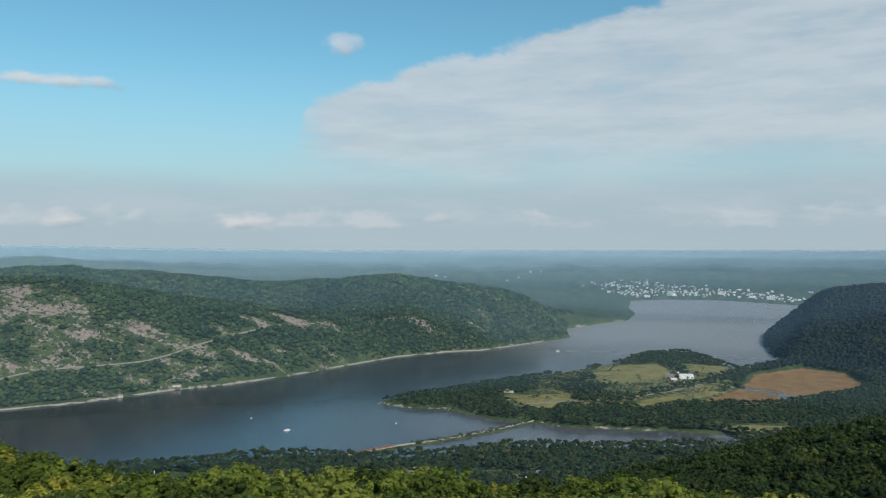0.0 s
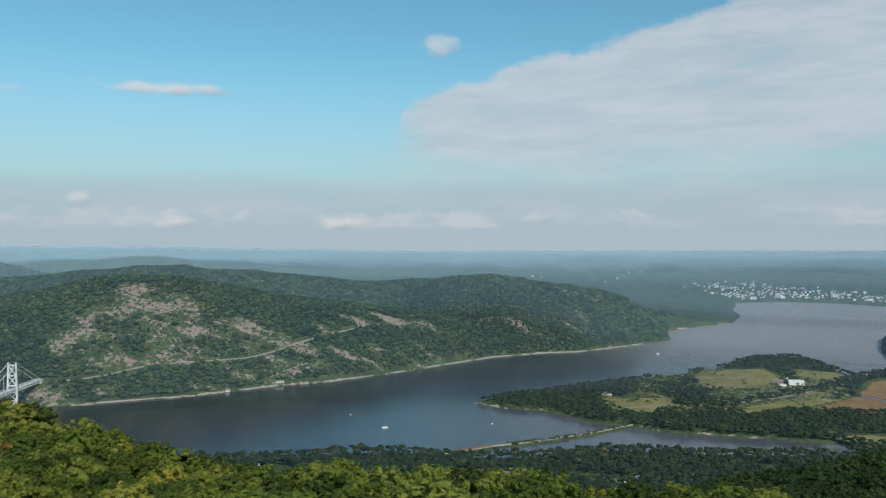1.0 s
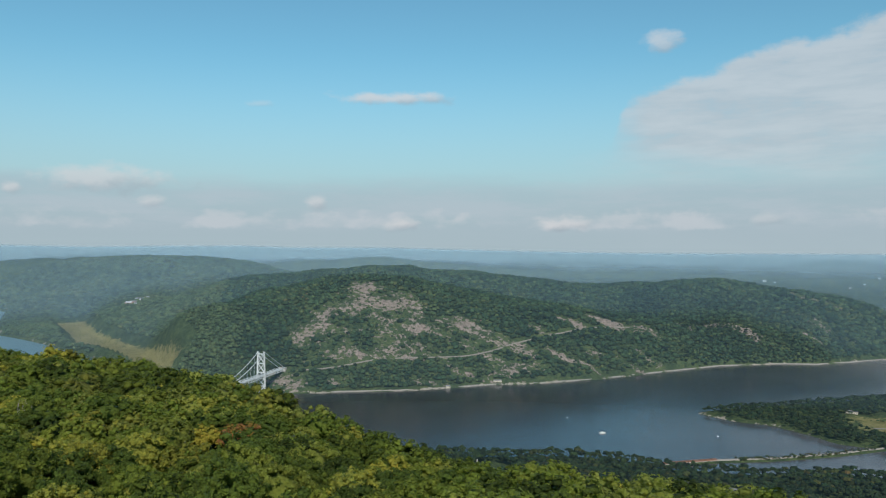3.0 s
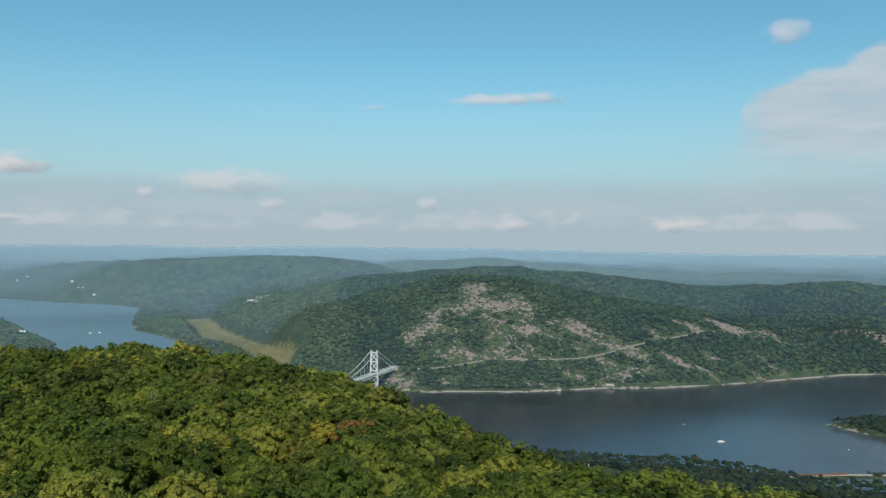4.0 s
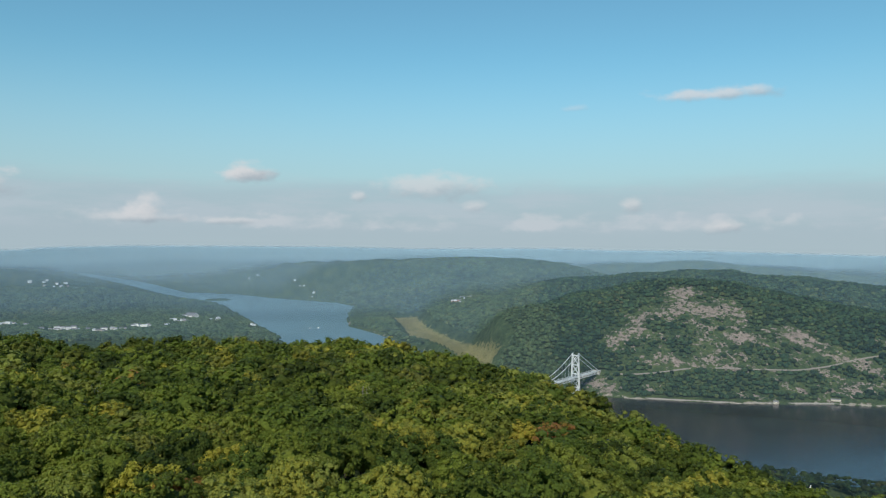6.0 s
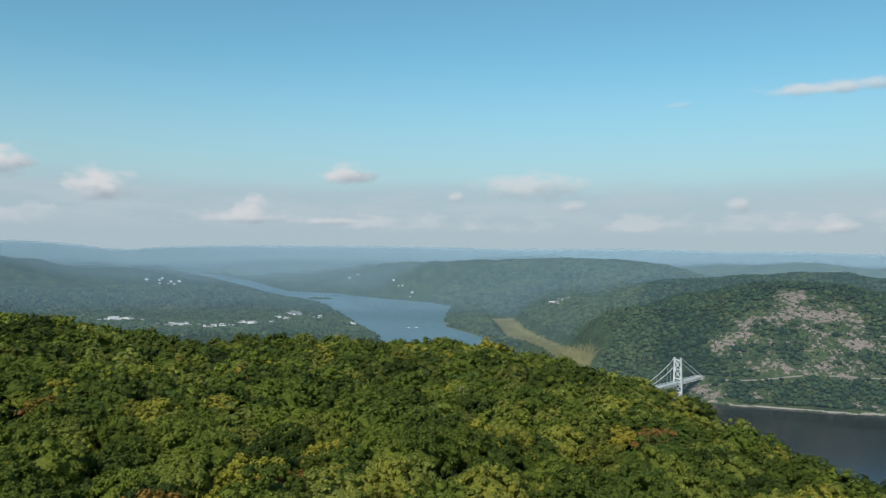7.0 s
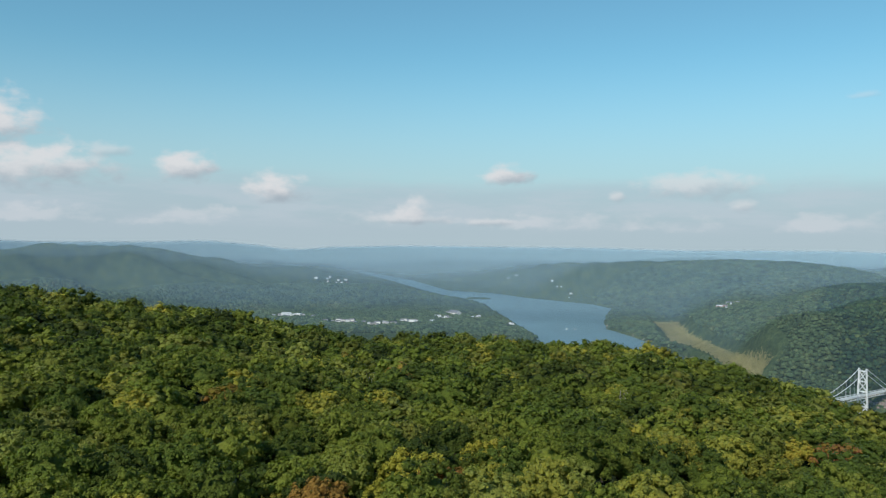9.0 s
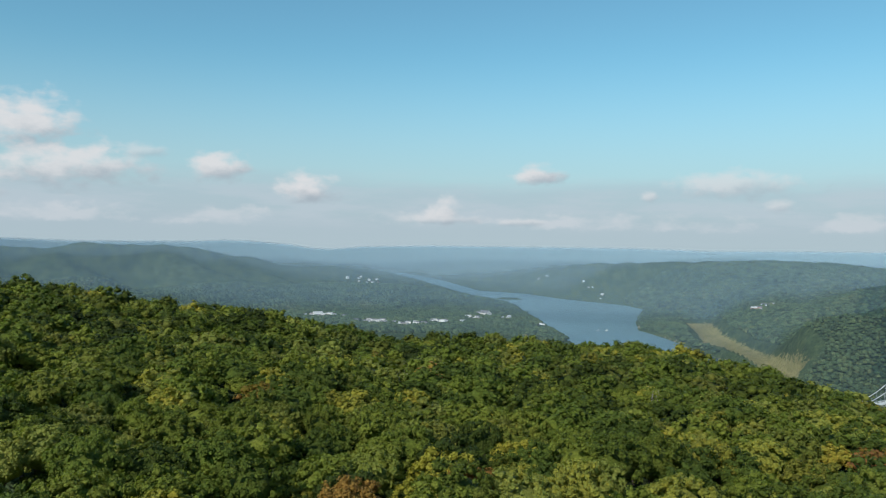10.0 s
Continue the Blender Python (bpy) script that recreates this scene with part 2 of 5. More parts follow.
def plain(name, color, rough=0.7, metal=0.0, vary=0.18, scale=0.4, bump=0.0):
    m, nt, bsdf = material(name)
    n = grain(nt, scale, 5.0)
    fine = grain(nt, scale * 9, 3.0)
    dark = tuple(c * (1 - vary * 1.6) for c in color)
    light = tuple(min(1, c * (1 + vary)) for c in color)
    col = blend(nt, n, dark, light)
    col = blend(nt, calc(nt, "MULTIPLY", fine, vary), col, tuple(c * 0.5 for c in color))
    link(nt, col, bsdf.inputs["Base Color"])
    bsdf.inputs["Roughness"].default_value, bsdf.inputs["Metallic"].default_value = rough, metal
    if bump:
        b = node(nt, "ShaderNodeBump", Strength=bump, Distance=0.4, Height=fine)
        link(nt, b.outputs[0], bsdf.inputs["Normal"])
    return m


BARK = plain("bark", (0.12, 0.10, 0.08), 0.9, vary=0.35, scale=2.0, bump=0.6)
DEADWOOD = plain("bleached wood", (0.42, 0.39, 0.35), 0.85, vary=0.25, scale=2.0)
STEEL = plain("pale painted steel", (0.62, 0.65, 0.66), 0.45, 0.1, vary=0.1, scale=0.2)
CONCRETE = plain("weathered concrete", (0.42, 0.40, 0.37), 0.9, vary=0.2, scale=0.3)
ASPHALT = plain("dusty road", (0.19, 0.17, 0.145), 0.9, vary=0.15, scale=0.2)
PALE = plain("weathered pale paint", (0.66, 0.66, 0.63), 0.7, vary=0.12, scale=0.5)
WHITE = plain("white paint", (0.80, 0.80, 0.78), 0.6, vary=0.06, scale=0.5)
CREAM = plain("cream wall", (0.48, 0.43, 0.36), 0.8, vary=0.12, scale=0.5)
BRICKRED = plain("brick wall", (0.36, 0.22, 0.17), 0.85, vary=0.15, scale=0.6)
SLATE = plain("slate roof", (0.16, 0.16, 0.17), 0.7, vary=0.15, scale=0.6)
TIN = plain("pale metal roof", (0.55, 0.56, 0.57), 0.4, 0.2, vary=0.08, scale=0.5)
GLASS = plain("dark window glass", (0.03, 0.04, 0.05), 0.1, vary=0.1)
BALLAST = plain("railway ballast", (0.27, 0.245, 0.22), 0.95, vary=0.25, scale=0.25)
RUSTY = plain("rusty steel", (0.22, 0.10, 0.06), 0.8, vary=0.3, scale=0.4)


def make_ground():
    m, nt, bsdf = material("land cover")

    def attr(n):
        a = nt.nodes.new("ShaderNodeAttribute")
        a.attribute_name = n
        return a.outputs["Fac"]

    big, mid, fine, speck = grain(nt, 0.004, 5.0), grain(nt, 0.02, 5.0, 0.65), grain(nt, 0.09, 4.0, 0.7), grain(nt, 0.35, 3.0, 0.7)
    wood = ramp(nt, calc(nt, "ADD", calc(nt, "MULTIPLY", mid, 0.5), calc(nt, "MULTIPLY", fine, 0.5)),
                [(0.33, (0.014, 0.028, 0.016)), (0.46, (0.034, 0.058, 0.026)), (0.56, (0.066, 0.092, 0.036)), (0.70, (0.11, 0.122, 0.048))])
    wood = blend(nt, calc(nt, "MULTIPLY", big, 0.35), wood, (0.046, 0.056, 0.026))
    rock = ramp(nt, calc(nt, "ADD", calc(nt, "MULTIPLY", fine, 0.6), calc(nt, "MULTIPLY", speck, 0.4)),
                [(0.28, (0.065, 0.054, 0.046)), (0.45, (0.17, 0.140, 0.122)), (0.6, (0.275, 0.222, 0.193)), (0.8, (0.35, 0.295, 0.26))])
    field = ramp(nt, calc(nt, "ADD", calc(nt, "MULTIPLY", mid, 0.5), calc(nt, "MULTIPLY", fine, 0.5)),
                 [(0.3, (0.095, 0.100, 0.034)), (0.5, (0.185, 0.168, 0.068)), (0.7, (0.28, 0.235, 0.11))])
    reed = ramp(nt, calc(nt, "ADD", calc(nt, "MULTIPLY", mid, 0.6), calc(nt, "MULTIPLY", fine, 0.4)),
                [(0.3, (0.13, 0.075, 0.035)), (0.5, (0.22, 0.13, 0.06)), (0.7, (0.27, 0.19, 0.09))])
    sand = ramp(nt, fine, [(0.3, (0.22, 0.19, 0.15)), (0.7, (0.36, 0.32, 0.27))])
    shard = grain(nt, 0.055, 5.0, 0.75)
    jitter = calc(nt, "MULTIPLY", calc(nt, "SUBTRACT", shard, 0.5), 2.2)

    def hard(name):
        a = attr(name)
        return ramp(nt, calc(nt, "ADD", a, calc(nt, "MULTIPLY", jitter, calc(nt, "MULTIPLY", a, 5.0, True))), [(0.44, (0, 0, 0)), (0.52, (1, 1, 1))])

    col = blend(nt, hard("field"), wood, field)
    col = blend(nt, hard("marsh"), col, reed)
    col = blend(nt, hard("rock"), col, rock)
    col = blend(nt, hard("shore"), col, sand)
    link(nt, col, bsdf.inputs["Base Color"])
    bsdf.inputs["Roughness"].default_value = 0.95
    bsdf.inputs["Specular IOR Level"].default_value = 0.1
    b = node(nt, "ShaderNodeBump", Strength=0.9, Distance=9.0, Height=calc(nt, "ADD", calc(nt, "MULTIPLY", fine, 0.8), calc(nt, "MULTIPLY", speck, 0.25)))
    link(nt, b.outputs[0], bsdf.inputs["Normal"])
    return m


def make_patchwork():
    """House fronts in white, cream and brick, one tone a house."""
    m, nt, bsdf = material("house fronts")
    one = nt.nodes.new("ShaderNodeNewGeometry").outputs["Random Per Island"]
    col = ramp(nt, one, [(0.0, (0.30, 0.20, 0.16)), (0.18, (0.42, 0.36, 0.30)), (0.4, (0.55, 0.55, 0.53)), (0.7, (0.74, 0.74, 0.72)), (1.0, (0.82, 0.82, 0.80))])
    link(nt, blend(nt, calc(nt, "MULTIPLY", grain(nt, 0.3), 0.3), col, (0.30, 0.30, 0.30)), bsdf.inputs["Base Color"])
    bsdf.inputs["Roughness"].default_value = 0.75
    return m


PATCHWORK = make_patchwork()
GROUND = make_ground()


def make_water():
    """Sheltered water mirrors the hills; ruffled water also has the sky's reflection painted in."""
    m, nt, bsdf = material("river water")
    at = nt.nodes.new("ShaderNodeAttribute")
    at.attribute_name = "ruffle_sheen"
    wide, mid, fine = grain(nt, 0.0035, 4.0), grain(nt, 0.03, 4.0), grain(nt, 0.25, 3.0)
    sheen = calc(nt, "ADD", at.outputs["Fac"], calc(nt, "MULTIPLY", calc(nt, "SUBTRACT", wide, 0.5), 0.5), True)
    sky_grey = nt.nodes.new("ShaderNodeAttribute")
    sky_grey.attribute_name = "sky_grey"
    # Blue upstream, grey in the bay: reflected sky put into the base colour.
    sky_tint = blend(nt, sky_grey.outputs["Fac"], (0.110, 0.190, 0.235), (0.205, 0.20, 0.205))
    link(nt, blend(nt, sheen, (0.020, 0.020, 0.024), sky_tint), bsdf.inputs["Base Color"])
    link(nt, calc(nt, "ADD", 0.18, calc(nt, "MULTIPLY", sheen, 0.16)), bsdf.inputs["Roughness"])
    bsdf.inputs["IOR"].default_value = 1.36
    h = calc(nt, "ADD", calc(nt, "MULTIPLY", mid, 1.0), calc(nt, "MULTIPLY", fine, 0.35))
    b = node(nt, "ShaderNodeBump", Strength=0.35, Distance=0.8, Height=h)
    link(nt, b.outputs[0], bsdf.inputs["Normal"])
    return m


WATER = make_water()


def make_haze(haze_tint):
    """Haze painted on thin sheets before the far land: a tint that scatters the sun's light."""
    m, nt, bsdf = material("haze sheet tint")
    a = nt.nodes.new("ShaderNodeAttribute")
    a.attribute_name = "haze_opacity"
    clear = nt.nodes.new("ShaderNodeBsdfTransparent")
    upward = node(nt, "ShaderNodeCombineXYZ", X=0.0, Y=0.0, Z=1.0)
    scat = node(nt, "ShaderNodeBsdfDiffuse", Color=haze_tint, Normal=upward.outputs[0])
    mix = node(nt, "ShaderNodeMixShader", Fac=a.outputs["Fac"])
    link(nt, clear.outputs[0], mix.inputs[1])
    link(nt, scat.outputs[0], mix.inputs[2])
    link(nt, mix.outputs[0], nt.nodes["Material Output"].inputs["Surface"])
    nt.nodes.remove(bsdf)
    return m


# The far sheets are tinted paler, since nearer sheets shade them.
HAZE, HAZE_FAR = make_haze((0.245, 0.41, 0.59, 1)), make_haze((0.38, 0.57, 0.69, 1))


# ---- the lie of the land ----
def polar(az, r):
    a = np.radians(az)
    return np.stack([np.sin(a) * r, np.cos(a) * r], -1)


def warp(p):
    """Draws land beyond R0 in towards the camera, shaped to look right only from there."""
    p = np.asarray(p, float)
    d = p - np.array([0, 0, H])
    r = np.hypot(d[..., 0], d[..., 1])
    far = R0 + SPAN * (1 - np.exp(-np.maximum(r - R0, 0) / SPAN))
    k = np.where(r > R0, far / np.maximum(r, 1), 1.0)
    return d * k[..., None] + np.array([0, 0, H])


def lattice(ix, iy, seed):
    h = (ix.astype(np.int64) * 374761393 + iy.astype(np.int64) * 668265263 + seed * 974634777) & 0xFFFFFFFF
    h = ((h ^ (h >> 13)) * 1274126177) & 0xFFFFFFFF
    return ((h ^ (h >> 16)) & 0xFFFF) / 65535.0


def bumps(x, y, size, seed=0, octaves=3):
    """Soft noise, about -1 to 1."""
    total, amp, norm = 0.0, 1.0, 0.0
    for o in range(octaves):
        u, v = x / size * 2 ** o + 31.7 * o, y / size * 2 ** o - 17.3 * o
        iu, iv = np.floor(u), np.floor(v)
        fu, fv = u - iu, v - iv
        fu, fv = fu * fu * (3 - 2 * fu), fv * fv * (3 - 2 * fv)
        n = (lattice(iu, iv, seed + o) * (1 - fu) + lattice(iu + 1, iv, seed + o) * fu) * (1 - fv) + \
            (lattice(iu, iv + 1, seed + o) * (1 - fu) + lattice(iu + 1, iv + 1, seed + o) * fu) * fv
        total, norm, amp = total + amp * (2 * n - 1), norm + amp, amp * 0.5
    return total / norm * 1.5


def step(v, a, b):
    t = np.clip((v - a) / (b - a), 0, 1)
    return t * t * (3 - 2 * t)


# banks as bearing in degrees and distance in metres
WEST_BANK = [(-70.3, 13000), (-65.7, 7600), (-63.2, 6167), (-61.2, 5339), (-59.5, 4513), (-57.9, 3781), (-56.0, 3200), (-52, 2600),
             (-46, 1950), (-40, 1650), (-33, 1560), (-26.2, 1500), (-23.4, 1500), (-22.9, 1522), (-22.2, 1522), (-21.8, 1505), (-20.6, 1502), (-14.3, 1516), (-10, 1514), (-6.8, 1472), (-1, 1484), (4.7, 1556),
             (12.8, 1584), (19.6, 1650), (20.6, 1722), (19.6, 1766), (14, 1752), (8.8, 1748), (6.2, 1795), (3.9, 1797), (2.3, 1855), (0.2, 1925),
             (-2.6, 1941), (-4.9, 2005), (-3.2, 2060), (-1, 2110), (3, 2240), (8.8, 2480), (12.5, 2690), (14.3, 2900), (17.0, 3010),
             (19.0, 2850), (20.6, 2660), (21.6, 2720), (23.6, 2900), (22.8, 3072), (22.5, 3180), (22.1, 3449), (22.1, 3728), (23.1, 4358), (24.2, 5140)]
EAST_BANK = [(25.2, 5940), (23.8, 5877), (20.3, 6157), (16.6, 6227), (13.4, 6006), (13.2, 5274), (13.7, 4835), (13.2, 4376), (11.2, 4152),
             (8.8, 3838), (9.2, 3504), (7.2, 3320), (4.8, 3137), (2.7, 3011), (0, 2960), (-3.5, 2829), (-7.5, 2621), (-11.5, 2445),
             (-15.4, 2343), (-18.8, 2301), (-22.7, 2230), (-26.1, 2190), (-29.4, 2185), (-35, 2190), (-38.2, 2300), (-42, 2560), (-46, 3000),
             (-50.1, 3730), (-52, 4071), (-52.2, 4554), (-51.6, 5559), (-53.2, 5947), (-57.1, 6425), (-60, 7101), (-63.3, 7410), (-66.1, 9897), (-69.8, 13384)]


def outline(points):
    p = np.array(points, float)
    return polar(p[:, 0], p[:, 1])


def inside_and_edge(xy, poly):
    """Signed distance to a closed outline, positive inside."""
    out = np.empty(len(xy))
    a, b = poly, np.roll(poly, -1, 0)
    e = b - a
    le = np.maximum((e ** 2).sum(1), 1e-9)
    for s in range(0, len(xy), 20000):
        p = xy[s:s + 20000]
        w = p[:, None] - a[None]
        t = np.clip((w * e).sum(2) / le, 0, 1)
        d = np.sqrt(((w - e * t[..., None]) ** 2).sum(2).min(1))
        cross = ((a[None, :, 1] <= p[:, None, 1]) != (b[None, :, 1] <= p[:, None, 1]))
        xs = a[None, :, 0] + (p[:, None, 1] - a[None, :, 1]) / np.where(e[None, :, 1] == 0, 1e-9, e[None, :, 1]) * e[None, :, 0]
        odd = (cross & (xs > p[:, None, 0])).sum(1) % 2
        out[s:s + 20000] = np.where(odd == 1, d, -d)
    return out


RIVER = outline(WEST_BANK + EAST_BANK)
CAUSEWAY = outline([(-7.0, 1500), (-3.5, 1558), (0.0, 1609), (3.9, 1702), (7.6, 1835)])
REEDS = [outline([(18.0, 2110), (19.8, 2239), (20.6, 2330), (21.2, 2450), (21.6, 2596), (24.5, 2788), (27.2, 2713), (28.1, 2533), (26.9, 2361), (24.9, 2250), (23.7, 2170), (21.0, 2090)])]
ISLAND_MIDST = [outline([(4.2, 2060), (6.4, 2110), (7.0, 2290), (8.0, 2440), (12.3, 2700), (13.2, 2650), (18.5, 2640), (19.5, 2560), (20.5, 2420), (20.5, 2150), (19.5, 2080), (12.5, 1985), (7.6, 1930), (4.4, 1960)])]
MEADOW_NORTH = outline([(-48.8, 4480), (-47.2, 4500), (-46.4, 3880), (-43.8, 3260), (-42.4, 2960), (-40.9, 2680), (-42.2, 2560), (-43.6, 2750), (-45.6, 3110), (-47.6, 3520), (-48.0, 3900)])
# mown and grazed ground: four island fields, a mud flat and a lawn in the shore wood
FIELDS = [outline(p) for p in (
    [(10.6, 2450), (12.2, 2600), (15.3, 2669), (16.3, 2500), (15.2, 2340), (13.2, 2240), (11.2, 2300)],
    [(5.2, 2049), (8.8, 2126), (9.6, 2010), (7.4, 1885), (5.0, 1950)],
    [(12.8, 1974), (15.9, 2156), (18.9, 2307), (19.6, 2215), (16.6, 2054), (14.3, 1947)],
    [(17.0, 2695), (19.9, 2675), (20.5, 2563), (17.7, 2491)],
    [(19.6, 1790), (20.3, 1845), (23.8, 1880), (24.0, 1790), (21.4, 1744)],
    [(2.6, 1385), (6.6, 1352), (7.2, 1322), (4.0, 1340), (2.6, 1360)])]
CREEK = outline([(20.3, 2375), (21.4, 2344), (23.0, 2315), (23.7, 2250), (24.9, 2295), (27.2, 2375), (28.6, 2480)])


def depth_in(xy, areas):
    """How deep a point lies in any of some areas, negative outside."""
    return np.max([inside_and_edge(xy, a) for a in areas], 0)


# crests: bearing, distance, height, half width at the foot
CRESTS = [
    # rocky knob above the bridge and its shoulder
    [(-46, 3100, 60, 350), (-41, 2850, 125, 500), (-37, 2780, 210, 580), (-33.8, 2760, 256, 590), (-30.6, 2760, 280, 570), (-28.2, 2770, 282, 560),
     (-25.5, 2770, 274, 540), (-23.7, 2770, 258, 520), (-21.2, 2770, 238, 490), (-18, 2780, 214, 470), (-13, 2850, 188, 420), (-9, 2950, 160, 380)],
    # the ridge behind it
    [(-36, 3850, 255, 700), (-33, 3850, 266, 700), (-30.3, 3700, 288, 740), (-27.6, 3700, 306, 760), (-25.5, 3700, 306, 760), (-23.7, 3700, 292, 760), (-21.0, 3700, 284, 760),
     (-18.3, 3700, 266, 760), (-15.4, 3700, 250, 760), (-11.5, 3700, 232, 760), (-7.5, 3650, 230, 720)],
    # the eastern hill
    [(-7.5, 3450, 226, 600), (-5.5, 3450, 256, 640), (-3.4, 3450, 268, 640), (-0.2, 3500, 243, 620), (2.7, 3600, 205, 600), (4.8, 3700, 155, 560), (6.8, 3850, 92, 520), (8.8, 4000, 42, 360), (11, 4350, 14, 180)],
    # long hazy ridge beyond the meadow
    [(-62.5, 10500, 150, 900), (-57.5, 8800, 160, 900), (-55.2, 7900, 250, 1000), (-52, 6900, 312, 1200), (-48, 6300, 322, 1200), (-45.6, 6000, 328, 1200), (-43.5, 5650, 330, 1200), (-39.9, 5300, 322, 1150), (-38.2, 5250, 318, 1100),
     (-36.6, 5200, 280, 900), (-35.3, 5250, 225, 900), (-32, 5300, 180, 900)],
    [(-48.5, 9500, 320, 1300), (-46.4, 9500, 345, 1400), (-45.4, 9500, 350, 1400), (-43.5, 9500, 318, 1300)],
    [(-40, 9000, 190, 1500), (-36.6, 9000, 225, 1700), (-32.1, 9000, 276, 1800), (-27.6, 9000, 305, 1800), (-24.1, 9000, 262, 1600), (-22.4, 9000, 222, 1500), (-17.7, 9000, 188, 1500), (-10.9, 9000, 124, 1300)],
    # the steep dark cone
    [(-58.4, 7250, 130, 300), (-57.2, 7200, 225, 330), (-56.4, 7150, 288, 330), (-55.6, 7200, 262, 360), (-54.6, 7250, 190, 380)],
    # low ribs of the valley beside the meadow
    [(-44.6, 4150, 95, 330), (-41.4, 3560, 100, 270), (-39.2, 3080, 118, 250), (-38.0, 2840, 128, 260)],
    [(-42.8, 4300, 150, 400), (-40.4, 3900, 128, 300), (-38.6, 3450, 120, 240)],
    [(-41.0, 4600, 190, 480), (-38.6, 4100, 160, 360), (-37.2, 3600, 150, 300)],
    # wooded bank upstream
    [(-100, 4300, 150, 1000), (-92, 4500, 138, 1000), (-86, 4800, 122, 1000), (-80, 5100, 140, 1000), (-74.5, 5200, 150, 900), (-69.5, 5100, 140, 800), (-65.5, 5000, 105, 600), (-62.4, 4800, 62, 420), (-60, 4500, 24, 260)],
    # the western ridge with its spurs
    [(-110, 7300, 345, 1300), (-95.4, 7100, 346, 1300), (-91.2, 7000, 362, 1200), (-87, 6900, 380, 1100), (-84.1, 7000, 368, 1100), (-80.7, 7000, 300, 1000), (-78.3, 7000, 236, 900), (-75.2, 7000, 228, 800), (-73.5, 7100, 180, 800), (-71.5, 7200, 120, 700)],
    [(-87, 6900, 376, 620), (-85, 6300, 300, 560), (-82.6, 5800, 205, 520), (-80.5, 5500, 150, 450)],
    [(-92, 7000, 350, 700), (-92.6, 6200, 262, 620), (-91.0, 5500, 180, 560)],
    [(-98, 6900, 340, 700), (-97.5, 6000, 255, 620), (-95.5, 5400, 190, 560)],
    [(-84.1, 7000, 360, 560), (-81.6, 6500, 262, 520), (-79.0, 6200, 170, 450)],
    # blue ridges far up the river
    [(-104, 15000, 410, 2500), (-95.4, 15000, 400, 2200), (-91.2, 15000, 366, 2000), (-89.1, 15000, 385, 2000), (-85.5, 15000, 388, 2000), (-83.3, 15000, 404, 2000), (-81.5, 15000, 432, 2000), (-79.9, 15000, 428, 2000),
     (-77.6, 15000, 372, 1800), (-75.6, 15000, 280, 1500), (-74, 15000, 200, 1400)],
    [(-74.2, 17500, 250, 2000), (-72.4, 17500, 340, 2000), (-70, 17500, 375, 2200), (-66, 17500, 385, 2200), (-62, 17500, 370, 2200), (-58, 17500, 330, 2000)],
    [(22.3, 3430, 22, 120), (24.2, 3500, 118, 420), (25.2, 3520, 155, 560), (26.5, 3540, 205, 680), (29.4, 3560, 240, 780), (36, 3500, 300, 900), (48, 3300, 330, 1000)],
    [(18.8, 11000, 130, 1200), (20.6, 11000, 194, 1400), (23.5, 11200, 120, 1200)],
    [(13.6, 2760, 20, 150), (15.5, 2780, 26, 190), (17.6, 2790, 20, 170)],
    [(-2, 2010, 9, 150), (3, 2080, 12, 200)],
]
RIM = [(-180, 0.0), (-100, 0.001), (-84, 0.001), (-77, 0.004), (-74, 0.0055), (-71.9, 0.002), (-67, -0.0006), (-60.8, -0.0012), (-52.7, -0.0015), (-47.2, 0.0003), (-42, -0.0010), (-36.7, -0.0015), (-33.3, 0.0003), (-27.6, 0.0),
       (-21.4, 0.0023), (-14.2, 0.0048), (-8.7, 0.0060), (-3.4, 0.0076), (4.8, 0.0096), (11.2, 0.0112), (20, 0.0130), (30, 0.0138), (180, 0.012)]
# the near mountain: bearing, first and second distance and the falls (per metre) at which the tree tops show there
NEAR = [(-180, 150, 0.30, 500, 0.10), (-100, 150, 0.30, 480, 0.040), (-95.3, 150, 0.300, 480, 0.0447), (-90.4, 150, 0.300, 500, 0.0567), (-85, 150, 0.305, 520, 0.074), (-77.4, 150, 0.310, 540, 0.0883),
        (-70, 150, 0.312, 560, 0.1105), (-65, 150, 0.312, 560, 0.1128), (-57, 150, 0.312, 560, 0.1135), (-49.3, 150, 0.312, 520, 0.1165), (-46.3, 150, 0.312, 490, 0.129), (-42, 150, 0.312, 440, 0.1407),
        (-39.3, 150, 0.312, 410, 0.1527), (-36.5, 150, 0.312, 370, 0.179), (-34.5, 150, 0.312, 350, 0.193), (-29.6, 150, 0.315, 320, 0.2262), (-25.6, 150, 0.32, 290, 0.258)]
NEAR_EAST = [(-19.2, 150, 0.325, 260, 0.281), (-11.5, 150, 0.33, 250, 0.284), (-3.5, 150, 0.335, 240, 0.302), (8.8, 180, 0.34, 260, 0.301), (10.5, 200, 0.36, 700, 0.292), (12.8, 260, 0.36, 1000, 0.276), (16.6, 330, 0.34, 950, 0.2595), (20.3, 380, 0.33, 900, 0.2371),
             (23.8, 400, 0.325, 870, 0.213), (29.4, 400, 0.31, 820, 0.186), (40, 400, 0.28, 750, 0.15), (70, 300, 0.25, 600, 0.12), (180, 150, 0.30, 500, 0.10)]
NEAR_T = np.array(NEAR + NEAR_EAST)
TREE_TOP = 15.0


